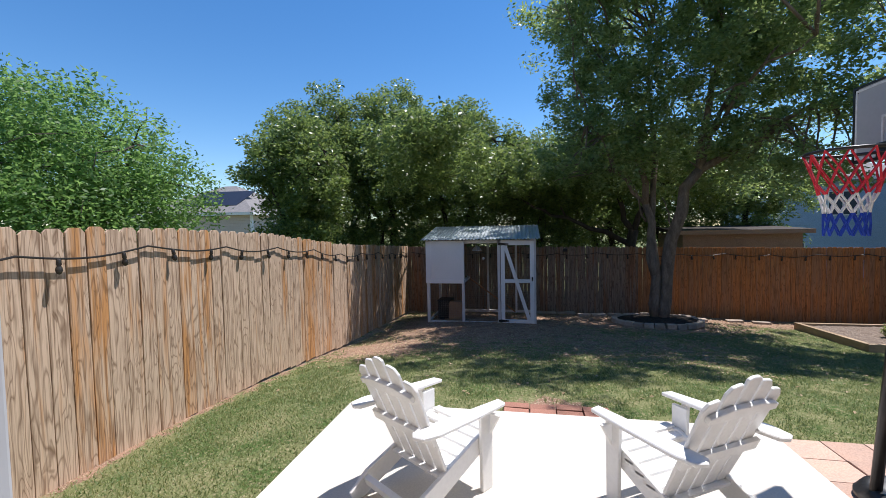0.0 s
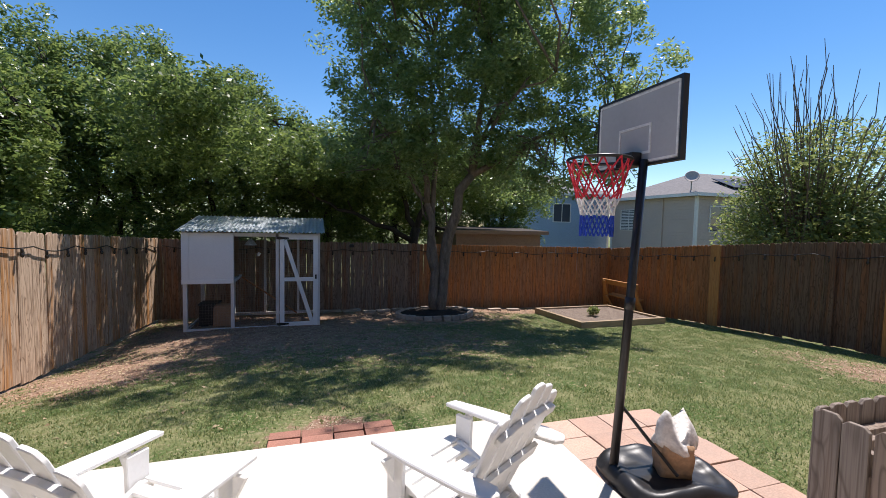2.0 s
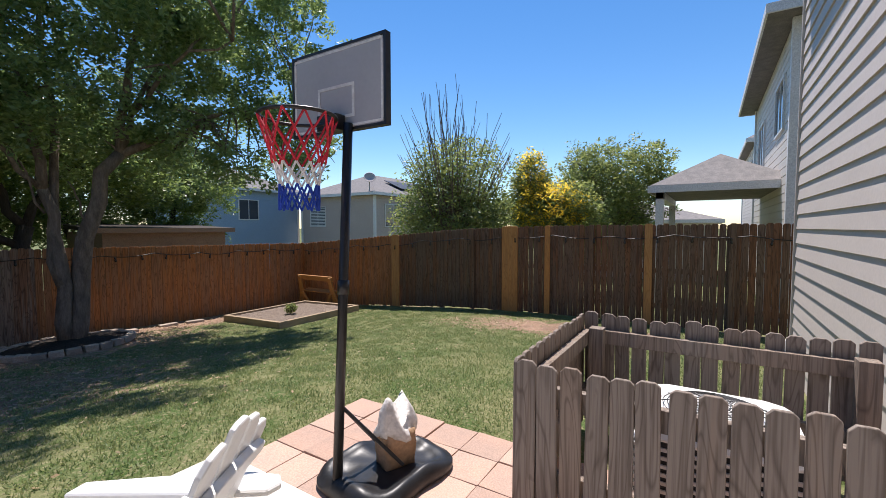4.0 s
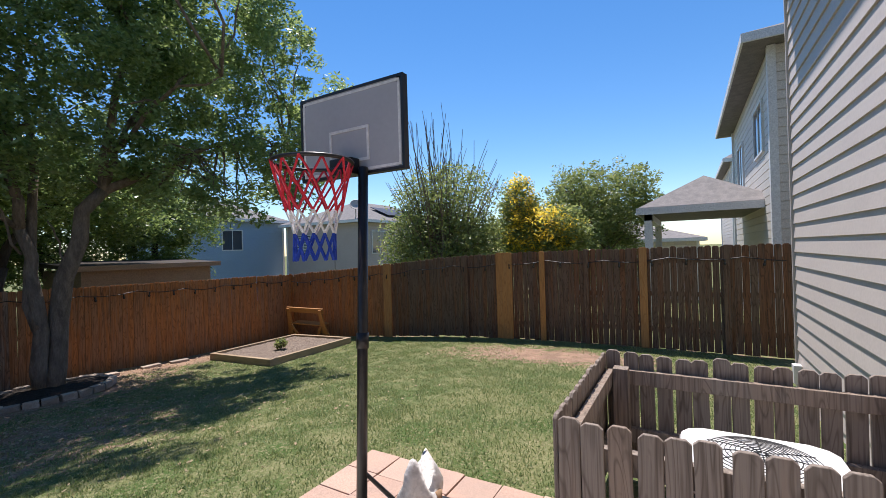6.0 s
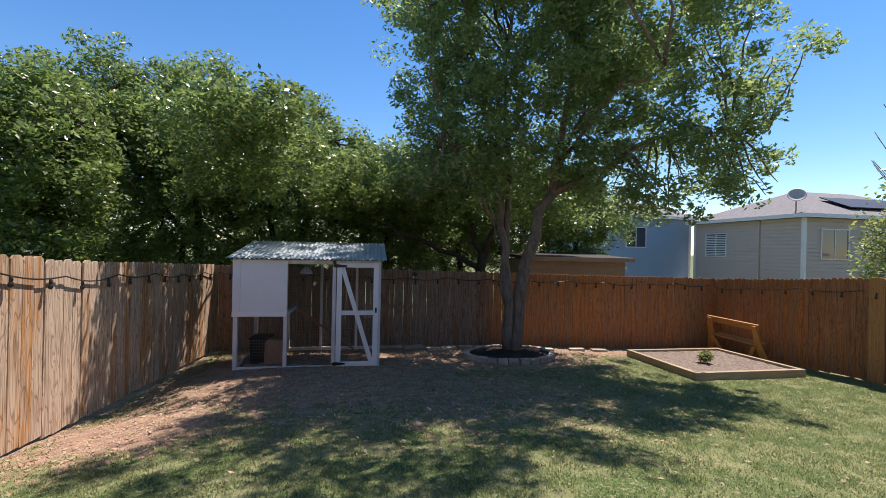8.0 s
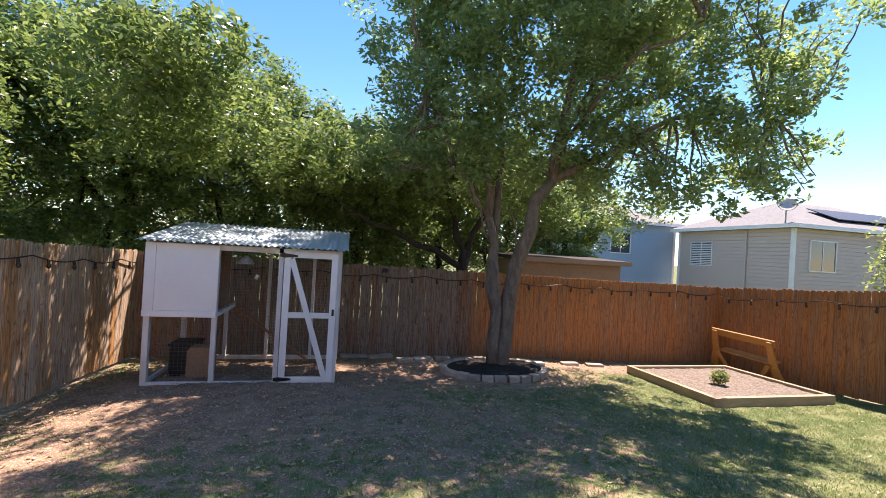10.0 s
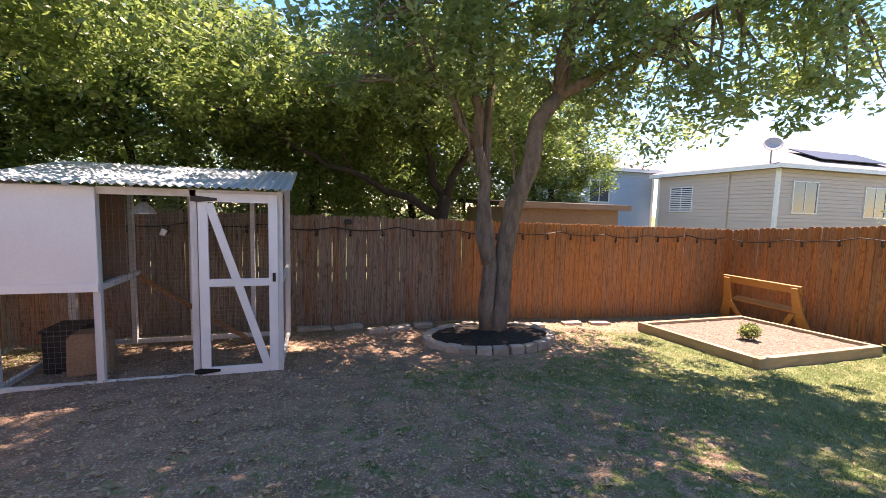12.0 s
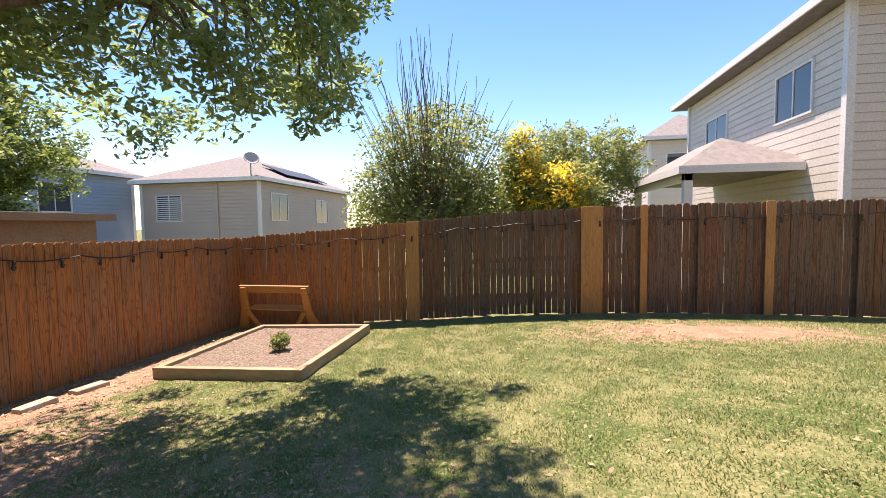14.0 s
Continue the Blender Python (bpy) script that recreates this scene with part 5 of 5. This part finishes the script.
def boxed_house(name, label, lo, hi, z0, z1, rise, wall, ridge_x=True, lap=.18, over=.4, faces="wsn"):
    h = thing(name, pose(0, 0, 0), label, "house")
    part("wall", box((lo[0], lo[1], z0), (hi[0], hi[1], z1)), wall, h)
    n = int((z1 - max(z0, .2)) / lap)
    for side in faces:
        bm = bmesh.new()
        for k in range(n):
            z = z1 - lap * (k + 1)
            if side == "w":
                add_box(bm, (lo[0] - .022, lo[1], z), (lo[0] - .001, hi[1], z + lap - .02))
            elif side == "s":
                add_box(bm, (lo[0], lo[1] - .022, z), (hi[0], lo[1] - .001, z + lap - .02))
            else:
                add_box(bm, (lo[0], hi[1] + .001, z), (hi[0], hi[1] + .022, z + lap - .02))
        part("siding", bm, wall, h)
    for x in (lo[0], hi[0]):
        for y in (lo[1], hi[1]):
            part("corner_board", box((x - .07, y - .07, z0), (x + .07, y + .07, z1 - .01)), TRIM, h)
    rf = part("roof", hip_roof(lo, hi, z1, rise, over, ridge_x), ROOF, h, "grey shingle roof")
    bm = bmesh.new()
    o = over + .02
    for a, b in (((lo[0] - o, lo[1] - o), (hi[0] + o, lo[1] - o + .04)), ((lo[0] - o, hi[1] + o - .04), (hi[0] + o, hi[1] + o)), ((lo[0] - o, lo[1] - o + .04), (lo[0] - o + .04, hi[1] + o - .04)), ((hi[0] + o - .04, lo[1] - o + .04), (hi[0] + o, hi[1] + o - .04))):
        add_box(bm, (*a, z1 - .02), (*b, z1 + .15))
    part("fascia", bm, TRIM, rf)
    return h


gh = boxed_house("grey_house", "two-storey grey siding house with a shingle hip roof", (20.0, 19.0), (30.4, 25.6), -2.2, 3.25, 1.6, SIDING_GREY)
window("window", gh, pose(20.0 - .03, 24.0, 1.35, 0, 0, 90), 1.4, 1.25, 2, True)
window("window", gh, pose(21.7, 19.0 - .03, 1.35, 0, 0, 180), 1.5, 1.35, 2)
window("window", gh, pose(26.5, 19.0 - .03, 1.25, 0, 0, 180), 1.5, 1.35, 2)
window("window", gh, pose(20.0 - .03, 24.2, -1.2, 0, 0, 90), 1.2, 1.0, 2)
part("downpipe", box((19.9, 21.2, -2.2), (19.97, 21.28, 3.2)), SIDING_GREY, gh)
part("solar_panel", box((23, -.04, 0), (28, .0, 1.6), 0, pose(0, 19.3, 3.84, -66.6, 0, 0)), SOLAR, gh, "dark solar panels on the roof")
dish = thing("satellite_dish", pose(20.0, 19.4, 3.45), "grey satellite dish on the roof edge", "dish")
part("mast", tube([(0, 0, -.05), (0, 0, .5), (-.1, -.1, .75)], .03, 8), WIRE, dish)
bm = lathe([(.02, .0), (.2, .03), (.34, .10), (.36, .12), (.33, .12), (.2, .05), (.02, .02)], 20)
bmesh.ops.transform(bm, matrix=pose(-.12, -.12, .8, 60, 0, -45), verts=bm.verts[:])
part("reflector", bm, SIDING_GREY, dish, smooth=True)
bh_ = boxed_house("blue_house", "two-storey pale blue siding house behind the trees", (13.6, 26.6), (20.4, 33.0), -2.4, 3.6, 1.6, SIDING_BLUE)
window("window", bh_, pose(16.6, 26.6 - .03, 1.8, 0, 0, 180), 1.3, 1.2, 2)
window("window", bh_, pose(14.2, 26.6 - .03, -.9, 0, 0, 180), 1.3, 1.2, 2)
far_house = boxed_house("grey_house", "grey house with dark solar panels seen between trees", (-26.0, 25.0), (-17.0, 33.0), -1.8, 2.6, 2.2, SIDING_GREY)
part("solar_panel", box((-22.8, 0, 0), (-18.5, .05, 2.4), 0, pose(0, 25.6, 3.3, -62, 0, 0)), SOLAR, far_house, "dark solar panels on the roof")
far2 = boxed_house("beige_house", "distant two-storey beige house with hip roof", (25.0, -4.2), (33.0, 0.0), -1.5, 5.2, 1.6, SIDING_WHITE)
window("window", far2, pose(25.0 - .03, -1.4, 3.0, 0, 0, 90), 1.1, 1.5, 1)
window("window", far2, pose(26.6, .03, 3.0, 0, 0, 0), 1.1, 1.5, 1)

boxed_house("beige_house", "low beige house with grey hip roof beyond the gardens", (26.0, 1.5), (34.0, 8.5), -1.6, 1.5, 1.1, SIDING_WHITE)

nb = boxed_house("cream_house", "two-storey cream lap-siding house with covered patio beyond the fence", (10.9, -9.0), (18.5, 0.45), -.9, 5.2, 1.9, SIDING_WHITE, False, over=.5, faces="wn")
window("window", nb, pose(12.5, .45 + .03, 3.35, 0, 0, 0), 1.25, 1.05, 2)
window("window", nb, pose(16.3, .45 + .03, 2.75, 0, 0, 0), 1.35, 1.5, 2)
pc = thing("patio_cover", pose(12.0, .5, 0), "hip-roofed patio cover with white posts on the neighbouring house", "patio cover")
part("roof", hip_roof((12.2 - 12, .3 - .5), (16.3 - 12, 2.8 - .5), 2.12, .85, .2), ROOF, pc, "light grey shingle roof")
part("fascia", box((-.03, -.02, 2.10), (.0, 2.52, 2.27)), TRIM, pc)
part("fascia", box((-.03, 2.523, 2.10), (4.53, 2.55, 2.27)), TRIM, pc)
for x in (.1, 4.2):
    part("post", box((x, 2.2, -.9), (x + .18, 2.38, 2.12), .006), TRIM, pc)
part("beam", box((.1, 2.2, 1.95), (4.4, 2.38, 2.12), .006), TRIM, pc)
patio_door = thing("door_2", pose(13.2, .47, -.9), "dark glazed patio door under the neighbouring cover", "door", kind="structure")
part("glass", box((-.8, .01, .05), (.8, .03, 2.0)), GLASS, patio_door)
part("door_frame", box((-.9, .0, 0), (-.8, .05, 2.1)), TRIM, patio_door)
part("door_frame", box((.8, .0, 0), (.9, .05, 2.1)), TRIM, patio_door)

shed = thing("garden_shed", pose(4.5, 13.75, 0), "low tan garden shed with dark roofing behind the fence", "shed")
part("wall", box((.1, .15, -1.2), (3.1, 2.4, 1.15)), STUCCO, shed)
part("roof", outline([(0, 1.16), (2.6, 1.26), (2.6, 1.36), (0, 1.25)], 3.4, .004, pose(3.3, -.05, 0, 0, 0, 90)), ROOF_DARK, shed, "dark roofing felt")
part("fascia", box((-.08, -.075, 1.13), (3.28, -.05, 1.25)), STUCCO, shed)

build_grass()
build_litter()
